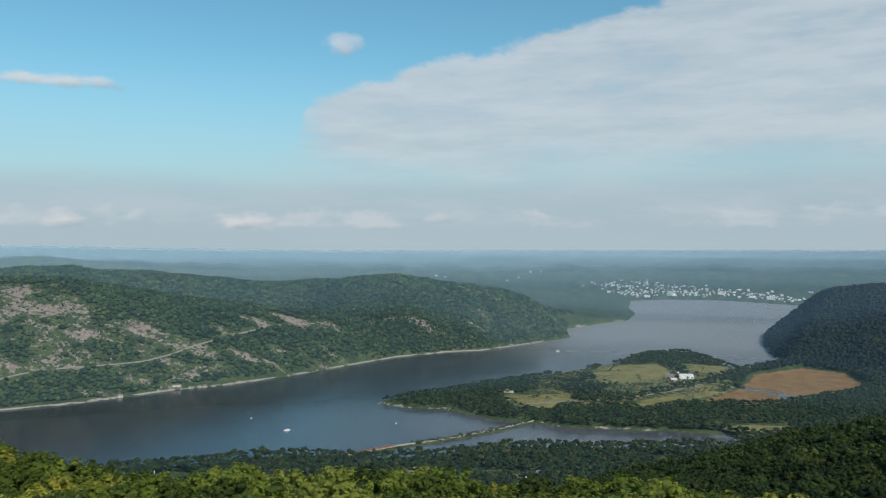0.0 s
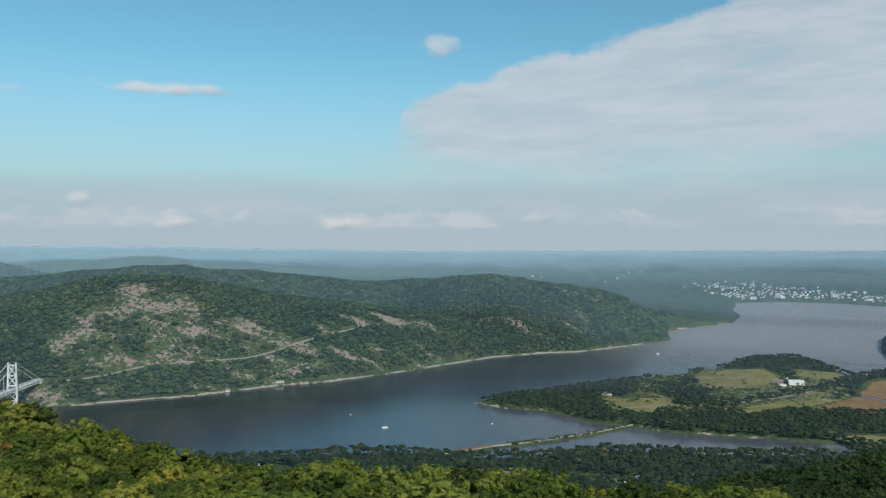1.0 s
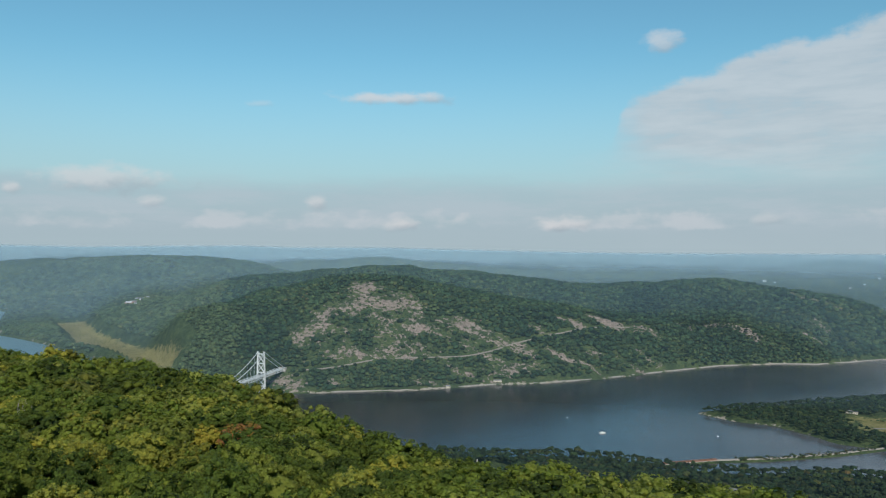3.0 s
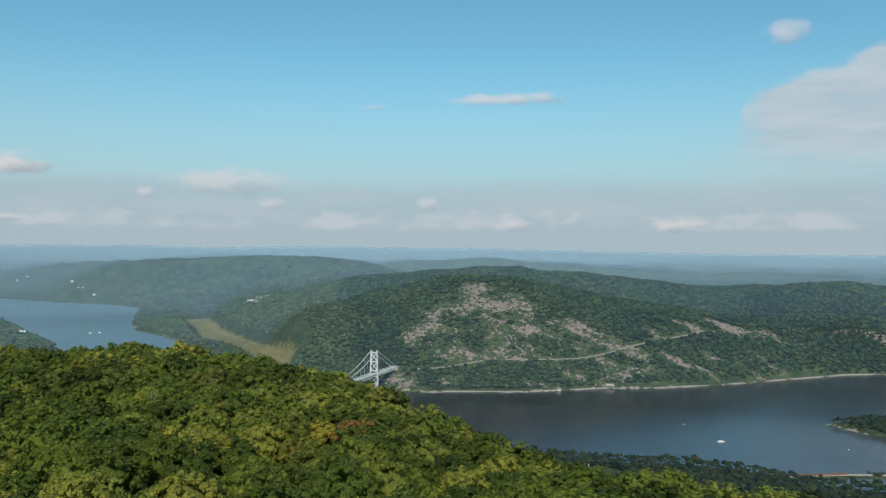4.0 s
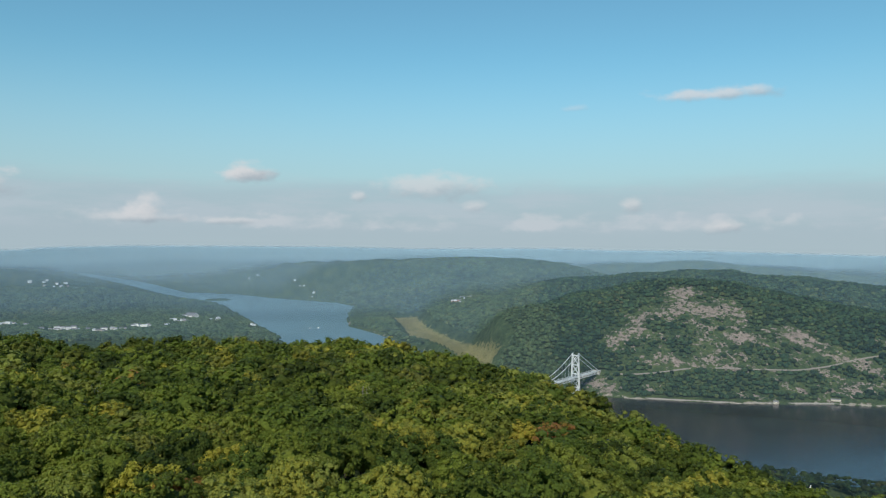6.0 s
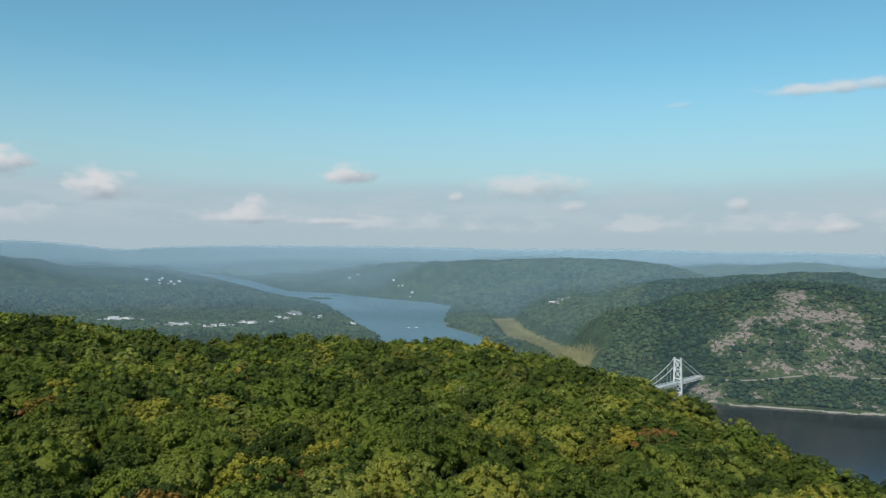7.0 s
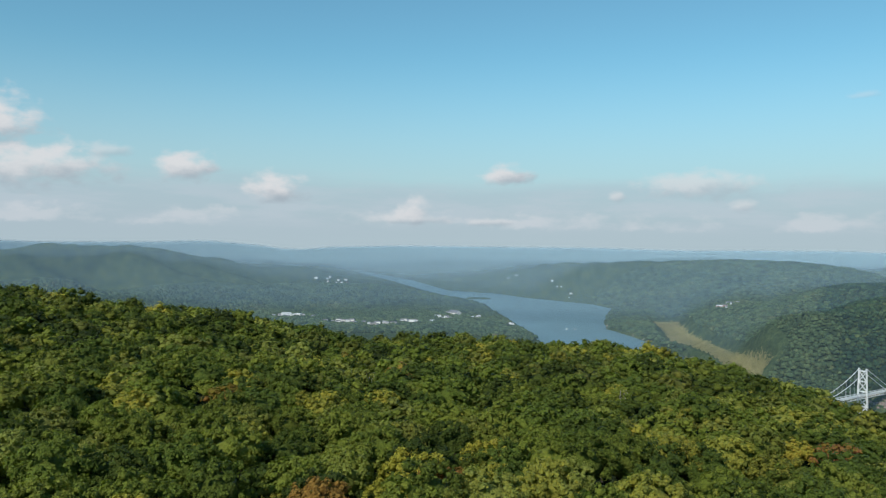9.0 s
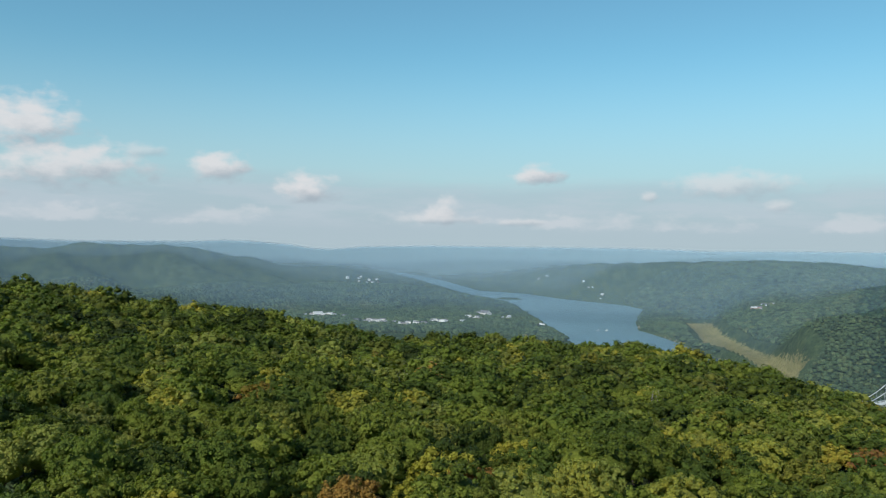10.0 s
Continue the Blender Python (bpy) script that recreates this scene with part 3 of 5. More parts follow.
def near_hill(az, r):
    """Height of the mountain's own ground."""
    r1, f1, r2, f2 = (np.interp(az, NEAR_T[:, 0], NEAR_T[:, i]) for i in (1, 2, 3, 4))
    z0, z1, z2 = 353.0, H - r1 * f1, H - r2 * f2
    t = np.clip((r - r1) / (r2 - r1), 0, 1)
    z = np.where(r < r1, z0 + (z1 - z0) * np.clip(r / r1, 0, 1), z1 + (z2 - z1) * t)
    over = np.maximum(r - r2, 0)
    z = z - over * (f2 + 0.05 + 0.25 * np.exp(-f2 * 6)) - 0.00012 * np.minimum(over, 300) ** 2
    # a low brow towards the south-east, in front of the spur
    f3 = np.interp(az, [8.8, 12, 16, 19, 22, 25], [0.301, 0.298, 0.296, 0.301, 0.320, 0.36])
    brow = np.where(r < 250, H - 50 - (250 * f3 - 50) * (r - 150) / 100, H - 250 * f3 - 0.5 * (r - 250))
    z = np.where((az > 8) & (az < 27) & (r > 120), np.maximum(z, brow), z)
    return z - TREE_TOP


def land(x, y, detail=True):
    """Ground height, and how far inland, for points of the plan."""
    x, y = np.asarray(x, float), np.asarray(y, float)
    r, az = np.hypot(x, y), np.degrees(np.arctan2(x, y))
    xy = np.stack([x, y], -1)
    coast = -inside_and_edge(xy, RIVER) + bumps(x, y, 60, 5, 2) * 5
    islet = 62 - np.hypot(np.radians(az + 61.2) * 6300 * 0.6, (r - 6300) * 0.55)
    coast = np.maximum(coast, np.where(islet > -60, islet, -1e9))
    far = step(r, 4500, 9000) * step(coast, 150, 1500)
    plain_z = 6 + 14 * step(r, 1700, 3500) + far * 30 + bumps(x, y, 900, 1) * (8 + 45 * far) * step(r, 2600, 5500)
    plain_z = plain_z + 22 * step(coast, 0, 500) * step(r, 2500, 3500) + 60 * step(r, 6200, 9500) * step(coast, 200, 1600)
    brow = np.interp(az, [a for a, _ in RIM], [b for _, b in RIM])
    plain_z = np.where(r > 8000, np.minimum(plain_z, H - (brow + 0.0022) * r), plain_z)
    hills = np.zeros_like(x)
    for crest in CRESTS:
        c = np.array(crest, float)
        p = polar(c[:, 0], c[:, 1])
        best = np.zeros_like(x)
        for i in range(len(p) - 1):
            e = p[i + 1] - p[i]
            t = np.clip(((xy - p[i]) * e).sum(1) / (e ** 2).sum(), 0, 1)
            d = np.hypot(*(xy - p[i] - e * t[:, None]).T)
            zc, w = c[i, 2] + (c[i + 1, 2] - c[i, 2]) * t, c[i, 3] + (c[i + 1, 3] - c[i, 3]) * t
            u = np.clip(d / w, 0, 1)
            best = np.maximum(best, zc * (1 - u ** 1.7) ** 1.25)
        hills = np.maximum(hills, best)
    gully = np.clip(hills / 120, 0, 1)
    hills = hills + (bumps(x, y, 420, 7) * 16 + bumps(x, y, 110, 9) * 5) * gully * step(r, 1900, 2200)
    rim = H - (np.interp(az, [a for a, _ in RIM], [b for _, b in RIM]) + 0.0012) * 24000
    rimz = (rim + bumps(x, y, 2600, 41, 3) * 25 * step(r, 24000, 19000)) * step(r, 16200, 23500)
    z = np.maximum(np.maximum(plain_z, hills), rimz)
    z = np.maximum(z, near_hill(az, r) + bumps(x, y, 90, 3) * 3 * step(r, 60, 200))
    z = z + bumps(x, y, 330, 15, 3) * 15 * step(r, 3700, 5200) * step(r, 16000, 11000) * step(coast, 30, 300)
    z = np.where(islet > -50, np.minimum(z, 9.0), z)
    # flats
    flat = np.maximum(np.maximum(depth_in(xy, REEDS), inside_and_edge(xy, MEADOW_NORTH)), -1e3)
    z = z + (1.6 - z) * step(flat, -40, 25)
    # the banks
    bank = np.clip(coast, 0, None)
    z = np.minimum(z, 2.0 + bank * 0.85)
    z = np.where(coast > 0, np.minimum(z, z * step(coast, -2, 25) + 1.2), np.maximum(-9.0, coast * 0.35 - 0.4))
    # railway bank across the bay
    cz = np.full_like(x, 1e9)
    for i in range(len(CAUSEWAY) - 1):
        e = CAUSEWAY[i + 1] - CAUSEWAY[i]
        t = np.clip(((xy - CAUSEWAY[i]) * e).sum(1) / (e ** 2).sum(), 0, 1)
        cz = np.minimum(cz, np.hypot(*(xy - CAUSEWAY[i] - e * t[:, None]).T))
    z = np.maximum(z, 3.2 - np.maximum(cz - 5, 0) * 0.5)
    # tidal creek in the reeds
    kz = np.full_like(x, 1e9)
    for i in range(len(CREEK) - 1):
        e = CREEK[i + 1] - CREEK[i]
        t = np.clip(((xy - CREEK[i]) * e).sum(1) / (e ** 2).sum(), 0, 1)
        kz = np.minimum(kz, np.hypot(*(xy - CREEK[i] - e * t[:, None]).T))
    z = np.where(kz < 20 + 9 * bumps(x, y, 80, 4), np.minimum(z, -0.8), z)
    return z, coast


# rocky ground: bearing, distance, reach across and along the slope, how bare
ROCKS = [(-23, 2430, 420, 130, 0.34), (-28.0, 2500, 210, 120, 0.62), (-28.3, 2640, 95, 55, 0.80), (-27.0, 2570, 170, 75, 0.66), (-29.6, 2500, 150, 90, 0.60), (-25.0, 2570, 95, 80, 0.66), (-31.8, 2400, 110, 90, 0.60), (-28.0, 2420, 200, 75, 0.52), (-24.1, 2440, 60, 32, 0.98),
         (-23.6, 2380, 130, 45, 0.55), (-21.0, 2500, 110, 50, 0.70), (-18.8, 2470, 110, 60, 0.66), (-17.2, 2440, 70, 50, 0.64), (-30.5, 2330, 230, 40, 0.52), (-24.5, 2345, 230, 26, 0.58), (-19.5, 2400, 110, 30, 0.62),
         (-10.6, 2760, 95, 34, 1.05), (-8.4, 2790, 80, 34, 0.80), (-13.0, 2680, 90, 32, 0.66), (-15.8, 2560, 60, 30, 0.60), (-14.1, 2470, 70, 30, 0.68), (-11.6, 2560, 60, 40, 0.60), (-18.4, 2350, 60, 40, 0.72), (-16.4, 2390, 70, 30, 0.55),
         (-24.0, 2255, 70, 18, 0.80), (-19.8, 2310, 90, 18, 0.75), (-17.2, 2330, 60, 18, 0.75), (-33.9, 2225, 110, 45, 0.66), (-31.2, 2230, 80, 26, 0.55), (-12.0, 2470, 120, 20, 0.6), (-9.0, 2580, 120, 20, 0.6),
         (-1.8, 3040, 150, 22, 0.74), (1.5, 3120, 100, 26, 0.62), (3.4, 3240, 130, 50, 0.60), (2.6, 3420, 150, 70, 0.50), (-5.9, 3040, 70, 40, 0.52), (-7.5, 2660, 120, 20, 0.6)]


def bare(x, y):
    """How much rock shows: broken ledges that run along the slope."""
    x, y = np.asarray(x, float), np.asarray(y, float)
    r, az = np.hypot(x, y), np.degrees(np.arctan2(x, y))
    m = np.zeros_like(x)
    for a, d, w, l, s in ROCKS:
        u, v = np.radians(az - a) * d / w, (r - d) / l
        m = np.maximum(m, s * np.exp(-(u * u + v * v)))
    along, up = np.radians(az + 30) * r, r
    patch = bumps(along / 1.5, up, 44, 21, 3)
    return np.clip(m * 0.70 + patch * 0.26 * step(m, 0.12, 0.4), 0, 1) * (m > 0.12)


def near_path(xy, path):
    d = np.full(len(xy), 1e9)
    for i in range(len(path) - 1):
        e = path[i + 1] - path[i]
        t = np.clip(((xy - path[i]) * e).sum(1) / (e ** 2).sum(), 0, 1)
        d = np.minimum(d, np.hypot(*(xy - path[i] - e * t[:, None]).T))
    return d


ROAD = outline([(-35.6, 2262), (-33.7, 2272), (-31.3, 2274), (-27.3, 2324), (-24.4, 2344), (-21.4, 2370), (-19.2, 2420), (-17.8, 2464), (-16.4, 2500), (-13.9, 2606), (-12.3, 2690), (-10.7, 2735), (-9.0, 2790), (-6, 2920)])


def sheet_mesh(name, az, rr, zfun, mat, attrs=()):
    """A sheet over bearings and distances."""
    A, R = np.meshgrid(az, rr, indexing="ij")
    xy = polar(A.ravel(), R.ravel())
    z, extra = zfun(xy[:, 0], xy[:, 1])
    v = warp(np.column_stack([xy, z]))
    na, nr = len(az), len(rr)
    i = np.arange(na - 1)[:, None] * nr + np.arange(nr - 1)[None]
    quads = np.stack([i, i + 1, i + nr + 1, i + nr], -1).reshape(-1, 4)
    return grid_object(name, v, quads, mat, extra)


def grid_object(name, v, faces, mat, extra=None, smooth=True):
    me = bpy.data.meshes.new(name)
    n, k = faces.shape
    me.vertices.add(len(v))
    me.vertices.foreach_set("co", np.ascontiguousarray(v, np.float32).ravel())
    me.loops.add(n * k)
    me.loops.foreach_set("vertex_index", np.ascontiguousarray(faces, np.int32).ravel())
    me.polygons.add(n)
    me.polygons.foreach_set("loop_start", np.arange(0, n * k, k, dtype=np.int32))
    me.polygons.foreach_set("use_smooth", np.full(n, smooth))
    me.update(calc_edges=True)
    for key, val in (extra or {}).items():
        at = me.attributes.new(key, "FLOAT", "POINT")
        at.data.foreach_set("value", np.ascontiguousarray(val, np.float32))
    me.materials.append(mat)
    return new(name, me)


def ground_z(x, y):
    z, coast = land(x, y)
    xy = np.stack([x, y], -1)
    r = np.hypot(x, y)
    rock = bare(x, y)
    reeds = depth_in(xy, REEDS)
    isl = depth_in(xy, FIELDS)
    nm = inside_and_edge(xy, MEADOW_NORTH)
    z = z + rock * np.abs(bumps(x, y, 22, 33, 2)) * 9
    midst = step(depth_in(xy, ISLAND_MIDST), -20, 20) * (0.5 + 0.22 * bumps(x, y, 70, 12))
    fields = np.maximum(np.maximum(step(isl, -20, 20) * (0.75 + 0.2 * bumps(x, y, 70, 12)), midst), step(nm, -15, 15))
    shore = 0.75 * step(coast, 12, 3) * (r > 1500) * (coast > -4) * step(r, 5200, 4200) * (0.6 + 0.5 * bumps(x, y, 130, 14, 2))
    return z, {"rock": rock, "field": np.clip(fields, 0, 1), "marsh": step(reeds, -8, 12), "shore": shore}


FINE_AZ = np.arange(-100, 34.01, 0.3)
ROUND_AZ = np.concatenate([np.arange(-180, -100, 5.0), FINE_AZ, np.arange(36, 180.1, 6.0)])
ROWS = np.concatenate([np.linspace(0.0, 100, 6)[:-1], np.linspace(100, 640, 60)[:-1], np.linspace(640, 1150, 30)[:-1], np.linspace(1150, 1950, 66)[:-1],
                       np.linspace(1950, 3100, 110)[:-1], np.linspace(3100, 4600, 56)[:-1], np.geomspace(4600, 26000, 120)])
ground = tagged(sheet_mesh("ground", ROUND_AZ, ROWS, ground_z, GROUND), "wooded mountain land with rocky slopes and river banks", "terrain", kind="structure")


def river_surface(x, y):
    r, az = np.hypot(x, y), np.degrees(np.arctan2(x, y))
    # Rougher reaches, which also take the painted sky colour.
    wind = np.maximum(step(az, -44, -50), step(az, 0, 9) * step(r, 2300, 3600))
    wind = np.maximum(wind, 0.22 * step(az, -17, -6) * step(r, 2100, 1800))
    return 0 * x, {"ruffle_sheen": wind, "sky_grey": step(az, -12, 4)}


WATER_ROWS = np.concatenate([np.linspace(1300, 3000, 30)[:-1], np.geomspace(3000, 15000, 60)])
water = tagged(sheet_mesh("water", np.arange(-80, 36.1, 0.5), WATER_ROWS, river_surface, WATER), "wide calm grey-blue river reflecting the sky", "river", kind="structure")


def haze_sheet(r, depth):
    """Upright thin sheet that imitates haze before the land beyond, fading out towards the ground and the sky."""
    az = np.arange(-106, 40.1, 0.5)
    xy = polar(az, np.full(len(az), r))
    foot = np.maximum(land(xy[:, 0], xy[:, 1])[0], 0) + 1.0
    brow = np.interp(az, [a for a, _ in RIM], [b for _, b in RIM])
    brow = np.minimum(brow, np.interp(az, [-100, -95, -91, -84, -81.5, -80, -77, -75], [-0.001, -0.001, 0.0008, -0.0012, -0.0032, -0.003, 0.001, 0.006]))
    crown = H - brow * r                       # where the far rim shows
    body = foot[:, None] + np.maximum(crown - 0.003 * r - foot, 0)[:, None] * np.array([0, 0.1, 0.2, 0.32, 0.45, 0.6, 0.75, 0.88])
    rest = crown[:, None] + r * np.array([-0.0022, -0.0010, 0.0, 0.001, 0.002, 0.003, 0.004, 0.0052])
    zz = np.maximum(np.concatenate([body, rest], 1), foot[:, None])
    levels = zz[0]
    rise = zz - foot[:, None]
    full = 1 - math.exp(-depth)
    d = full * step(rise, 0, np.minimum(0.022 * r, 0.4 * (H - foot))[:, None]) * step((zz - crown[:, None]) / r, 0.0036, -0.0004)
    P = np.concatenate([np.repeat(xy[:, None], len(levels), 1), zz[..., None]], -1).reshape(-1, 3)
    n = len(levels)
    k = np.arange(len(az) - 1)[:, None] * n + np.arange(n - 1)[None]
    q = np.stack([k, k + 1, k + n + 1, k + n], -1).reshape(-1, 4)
    return tagged(grid_object("haze", warp(P), q, HAZE if r < 6000 else HAZE_FAR, {"haze_opacity": d.ravel()}), "upright see-through blue sheet imitating haze before the far land", "haze", kind="stuff")


# Tinted sheets, one behind another, stand in for haze growing with distance.
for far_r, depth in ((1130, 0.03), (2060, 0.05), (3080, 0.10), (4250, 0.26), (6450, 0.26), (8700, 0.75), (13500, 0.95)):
    haze_sheet(far_r, depth)


VIEW_AZ, VIEW_R = np.arange(-101, 35.1, 0.5), np.concatenate([np.arange(60, 700, 12), np.arange(700, 5600, 22)])
vx = polar(*(m.ravel() for m in np.meshgrid(VIEW_AZ, VIEW_R, indexing="ij")))
VIEW = ((land(vx[:, 0], vx[:, 1])[0].reshape(len(VIEW_AZ), -1) - H) / VIEW_R[None])
VIEW = np.maximum.accumulate(VIEW, 1)


def overlooked(x, y, top):
    """True where the tops stand clear of nearer ground."""
    r, az = np.hypot(x, y), np.degrees(np.arctan2(x, y))
    i = np.clip(np.round((az + 101) / 0.5).astype(int), 0, len(VIEW_AZ) - 1)
    j = np.clip(np.searchsorted(VIEW_R, r - 25) - 1, 0, len(VIEW_R) - 1)
    return (top - H) / r > VIEW[i, j] - 0.004


# ---- trees ----
rng = np.random.default_rng(11)


def icoball(sub):
    bm = bmesh.new()
    bmesh.ops.create_icosphere(bm, subdivisions=sub, radius=1.0)
    v = np.array([p.co[:] for p in bm.verts])
    f = np.array([[q.index for q in p.verts] for p in bm.faces])
    bm.free()
    return v, f


ICO1 = icoball(1)


def scatter(spacing, r_in, r_out, az_in, az_out, seed):
    """Points of a jittered grid over a stretch of the plan."""
    g = np.random.default_rng(seed)
    n = int(2 * r_out / spacing) + 2
    gx, gy = np.meshgrid(np.arange(n), np.arange(int(n / 0.9) + 2))
    x = (gx.ravel() + 0.5 * (gy.ravel() % 2)) * spacing - r_out
    y = gy.ravel() * spacing * 0.9 - r_out
    x, y = x + g.uniform(-0.4, 0.4, len(x)) * spacing, y + g.uniform(-0.4, 0.4, len(x)) * spacing
    r, az = np.hypot(x, y), np.degrees(np.arctan2(x, y))
    k = (r > r_in) & (r < r_out) & (az > az_in) & (az < az_out)
    return x[k], y[k], r[k], az[k]


def woods(name, label, x, y, z, kinds, width, height, mat, seed, tint=None):
    """Many trees joined: each a turned, scaled crown on the ground."""
    g = np.random.default_rng(seed)
    clear_view = overlooked(x, y, z + height)
    x, y, z = x[clear_view], y[clear_view], z[clear_view]
    tint = None if tint is None else tint[clear_view]
    n = len(x)
    which = g.integers(0, len(kinds), n)
    ang = g.uniform(0, 2 * np.pi, n)
    w = width * g.uniform(0.62, 1.4, n)
    h = height * (0.50 + 0.5 * w / width) * g.uniform(0.84, 1.2, n)
    hue = np.clip(g.beta(2.2, 2.6, n) if tint is None else tint, 0, 1)
    V, F, T, base = [], [], [], 0
    for k, (kv, kf) in enumerate(kinds):
        s = np.where(which == k)[0]
        if not len(s):
            continue
        c, sn = np.cos(ang[s])[:, None], np.sin(ang[s])[:, None]
        px = (kv[None, :, 0] * c - kv[None, :, 1] * sn) * w[s, None] + x[s, None]
        py = (kv[None, :, 0] * sn + kv[None, :, 1] * c) * w[s, None] + y[s, None]
        pz = kv[None, :, 2] * w[s, None] * 0.85 + (z[s] + h[s] - w[s] * 0.72)[:, None]
        V.append(np.stack([px, py, pz], -1).reshape(-1, 3))
        F.append((kf[None] + (np.arange(len(s)) * len(kv))[:, None, None] + base).reshape(-1, 3))
        T.append(np.repeat(hue[s], len(kv)))
        base += len(s) * len(kv)
    ob = grid_object(name, warp(np.concatenate(V)), np.concatenate(F), mat, {"tint": np.concatenate(T)}, smooth=True)
    return tagged(ob, label, "trees", kind="stuff")


def low_blob(g, lobes, ball=ICO1, reach=0.42, rough=0.2):
    """A crown of a few rounded clumps."""
    V, F, base = [], [], 0
    v, f = ball
    keep = f[(v[f][:, :, 2].mean(1) > -0.6)]
    for i in range(lobes):
        t = 2.4 * i + g.uniform(-0.4, 0.4)
        ring = reach * math.sqrt((i + 0.4) / lobes) * 1.5
        off = np.array([0, 0, 0]) if lobes == 1 else np.array([math.cos(t) * ring, math.sin(t) * ring, 0.45 - 0.9 * ring ** 2 + 0.12 * g.normal()])
        sc = 1.0 if lobes == 1 else g.uniform(0.75, 1.25) * 0.92 / lobes ** 0.42
        V.append(v * (1 + rough * g.normal(size=(len(v), 1))) * sc * (1, 1, 0.9) + off)
        F.append(keep + base)
        base += len(v)
    return np.concatenate(V), np.concatenate(F)


def leafy_crown(g, clumps, leaves, size, quad):
    """A broad uneven crown: boughs that end in separate tufts of leaves, with dark gaps between them."""
    v, f = ICO1
    boughs = g.normal(size=(7, 3)) + (0, 0, 0.5)
    boughs[:, 2] = np.abs(boughs[:, 2])
    boughs /= np.linalg.norm(boughs, axis=1)[:, None]
    i = np.arange(clumps) + 0.5
    up = 1 - 1.28 * i / clumps
    turn = 2.39996 * i + g.normal(size=clumps) * 0.25
    side = np.sqrt(np.clip(1 - up ** 2, 0, 1))
    d = np.column_stack([np.cos(turn) * side, np.sin(turn) * side, up])
    reach = 0.70 + 0.22 * np.clip((d @ boughs.T).max(1) * 2.2 - 1.2, 0, 1) + 0.08 * g.normal(size=clumps)
    mid = d * reach[:, None] * (1.0, 1.0, 0.82)
    rad = 0.92 / clumps ** 0.5 * g.uniform(0.6, 1.7, clumps)
    V, F, base = [v * (0.66, 0.66, 0.52)], [f], len(v)
    for m, q in zip(mid, rad):
        V.append(v * (1 + 0.22 * g.normal(size=(len(v), 1))) * q * (0.74, 0.74, 0.62) + m)
        F.append(f + base)
        base += len(v)
    V, F = np.concatenate(V), np.concatenate(F)
    pick = g.choice(clumps, leaves, p=rad ** 2 / (rad ** 2).sum())
    e = g.normal(size=(leaves, 3)) + d[pick] * 1.1 + (0, 0, 0.4)
    e /= np.linalg.norm(e, axis=1)[:, None]
    p = mid[pick] + e * (rad[pick] * g.uniform(0.80, 1.28, leaves))[:, None] * (1, 1, 0.85)
    nrm = e + d[pick] * 0.4 + g.normal(size=(leaves, 3)) * 0.5 + (0, 0, 0.2)
    nrm /= np.linalg.norm(nrm, axis=1)[:, None]
    a = np.cross(nrm, g.normal(size=(leaves, 3)))
    a /= np.linalg.norm(a, axis=1)[:, None]
    b = np.cross(nrm, a)
    q = size * g.uniform(0.6, 1.5, leaves)[:, None]
    if quad:
        corners = np.stack([p - a * q, p - b * q * 0.7, p + a * q, p + b * q * 0.7], 1)
        idx = len(V) + np.arange(leaves)[:, None] * 4
        tri = np.concatenate([idx + (0, 1, 2), idx + (0, 2, 3)])
    else:
        corners = np.stack([p - a * q - b * q * 0.6, p + a * q - b * q * 0.6, p + b * q * 1.1], 1)
        tri = len(V) + np.arange(leaves)[:, None] * 3 + np.arange(3)[None]
    return np.concatenate([V, corners.reshape(-1, 3)]), np.concatenate([F, tri])


g = np.random.default_rng(5)
MID_KINDS = [leafy_crown(g, 34, 480, 0.062, False) for _ in range(9)]
EDGE_KINDS = [leafy_crown(g, 18, 150, 0.095, False) for _ in range(9)]
SPUR_KINDS = [leafy_crown(g, 9, 40, 0.14, False) for _ in range(7)]
LOW_KINDS = [low_blob(g, 3) for _ in range(8)]
FAR_KINDS = [low_blob(g, 1) for _ in range(8)]

SHORE_HOMES = [(-19.2, 1352), (-6.7, 1345), (-5.4, 1362), (-4.6, 1340), (-2.4, 1345), (-0.6, 1338), (5.97, 1342), (6.9, 1356), (-3.3, 1300)]
VILLAGE = np.array([(-75.3, 4054), (-74.6, 4050), (-73.65, 4060), (-71.4, 3778), (-70.8, 3700), (-70.2, 3720), (-68.9, 3600), (-68.2, 3640), (-65.7, 3706), (-66.4, 3760), (-62.9, 4288), (-61.5, 4210), (-59.2, 3874), (-63.5, 4000)])
# the mountain's own wood
x, y, r, az = scatter(10.6, 105, 640, -99, 33, 1)
edge_r = np.interp(az, NEAR_T[:, 0], NEAR_T[:, 3])
keep = r < edge_r + 45
x, y, r, az = x[keep], y[keep], r[keep], az[keep]
NEAREST = np.where(az < -24, 232, 0)
z, _ = land(x, y)
solo = r < NEAREST
patch = bumps(x, y, 120, 51)
hue = np.clip(rng.beta(1.3, 2.6, len(x)) + 0.10 * patch, 0, 0.80)
TURNED = polar(np.array([-41.3, -37.1, -57.8, -70.5, -68.2, -79.0, 17.8, -38.6, 16.6]), np.array([284, 255, 276, 400, 330, 262, 246, 262, 250]))
for (tx, ty), h in zip(TURNED, (0.74, 1.0, 0.9, 0.9, 0.97, 0.93, 0.98, 0.86, 0.96)):
    hue[np.hypot(x - tx, y - ty).argmin()] = h
spur = (az > 9 + 3 * bumps(x, y, 60, 52)) & (r > 285)
mid, rear = ~solo & (r < 330) & ~spur, ~solo & (r >= 330) & ~spur
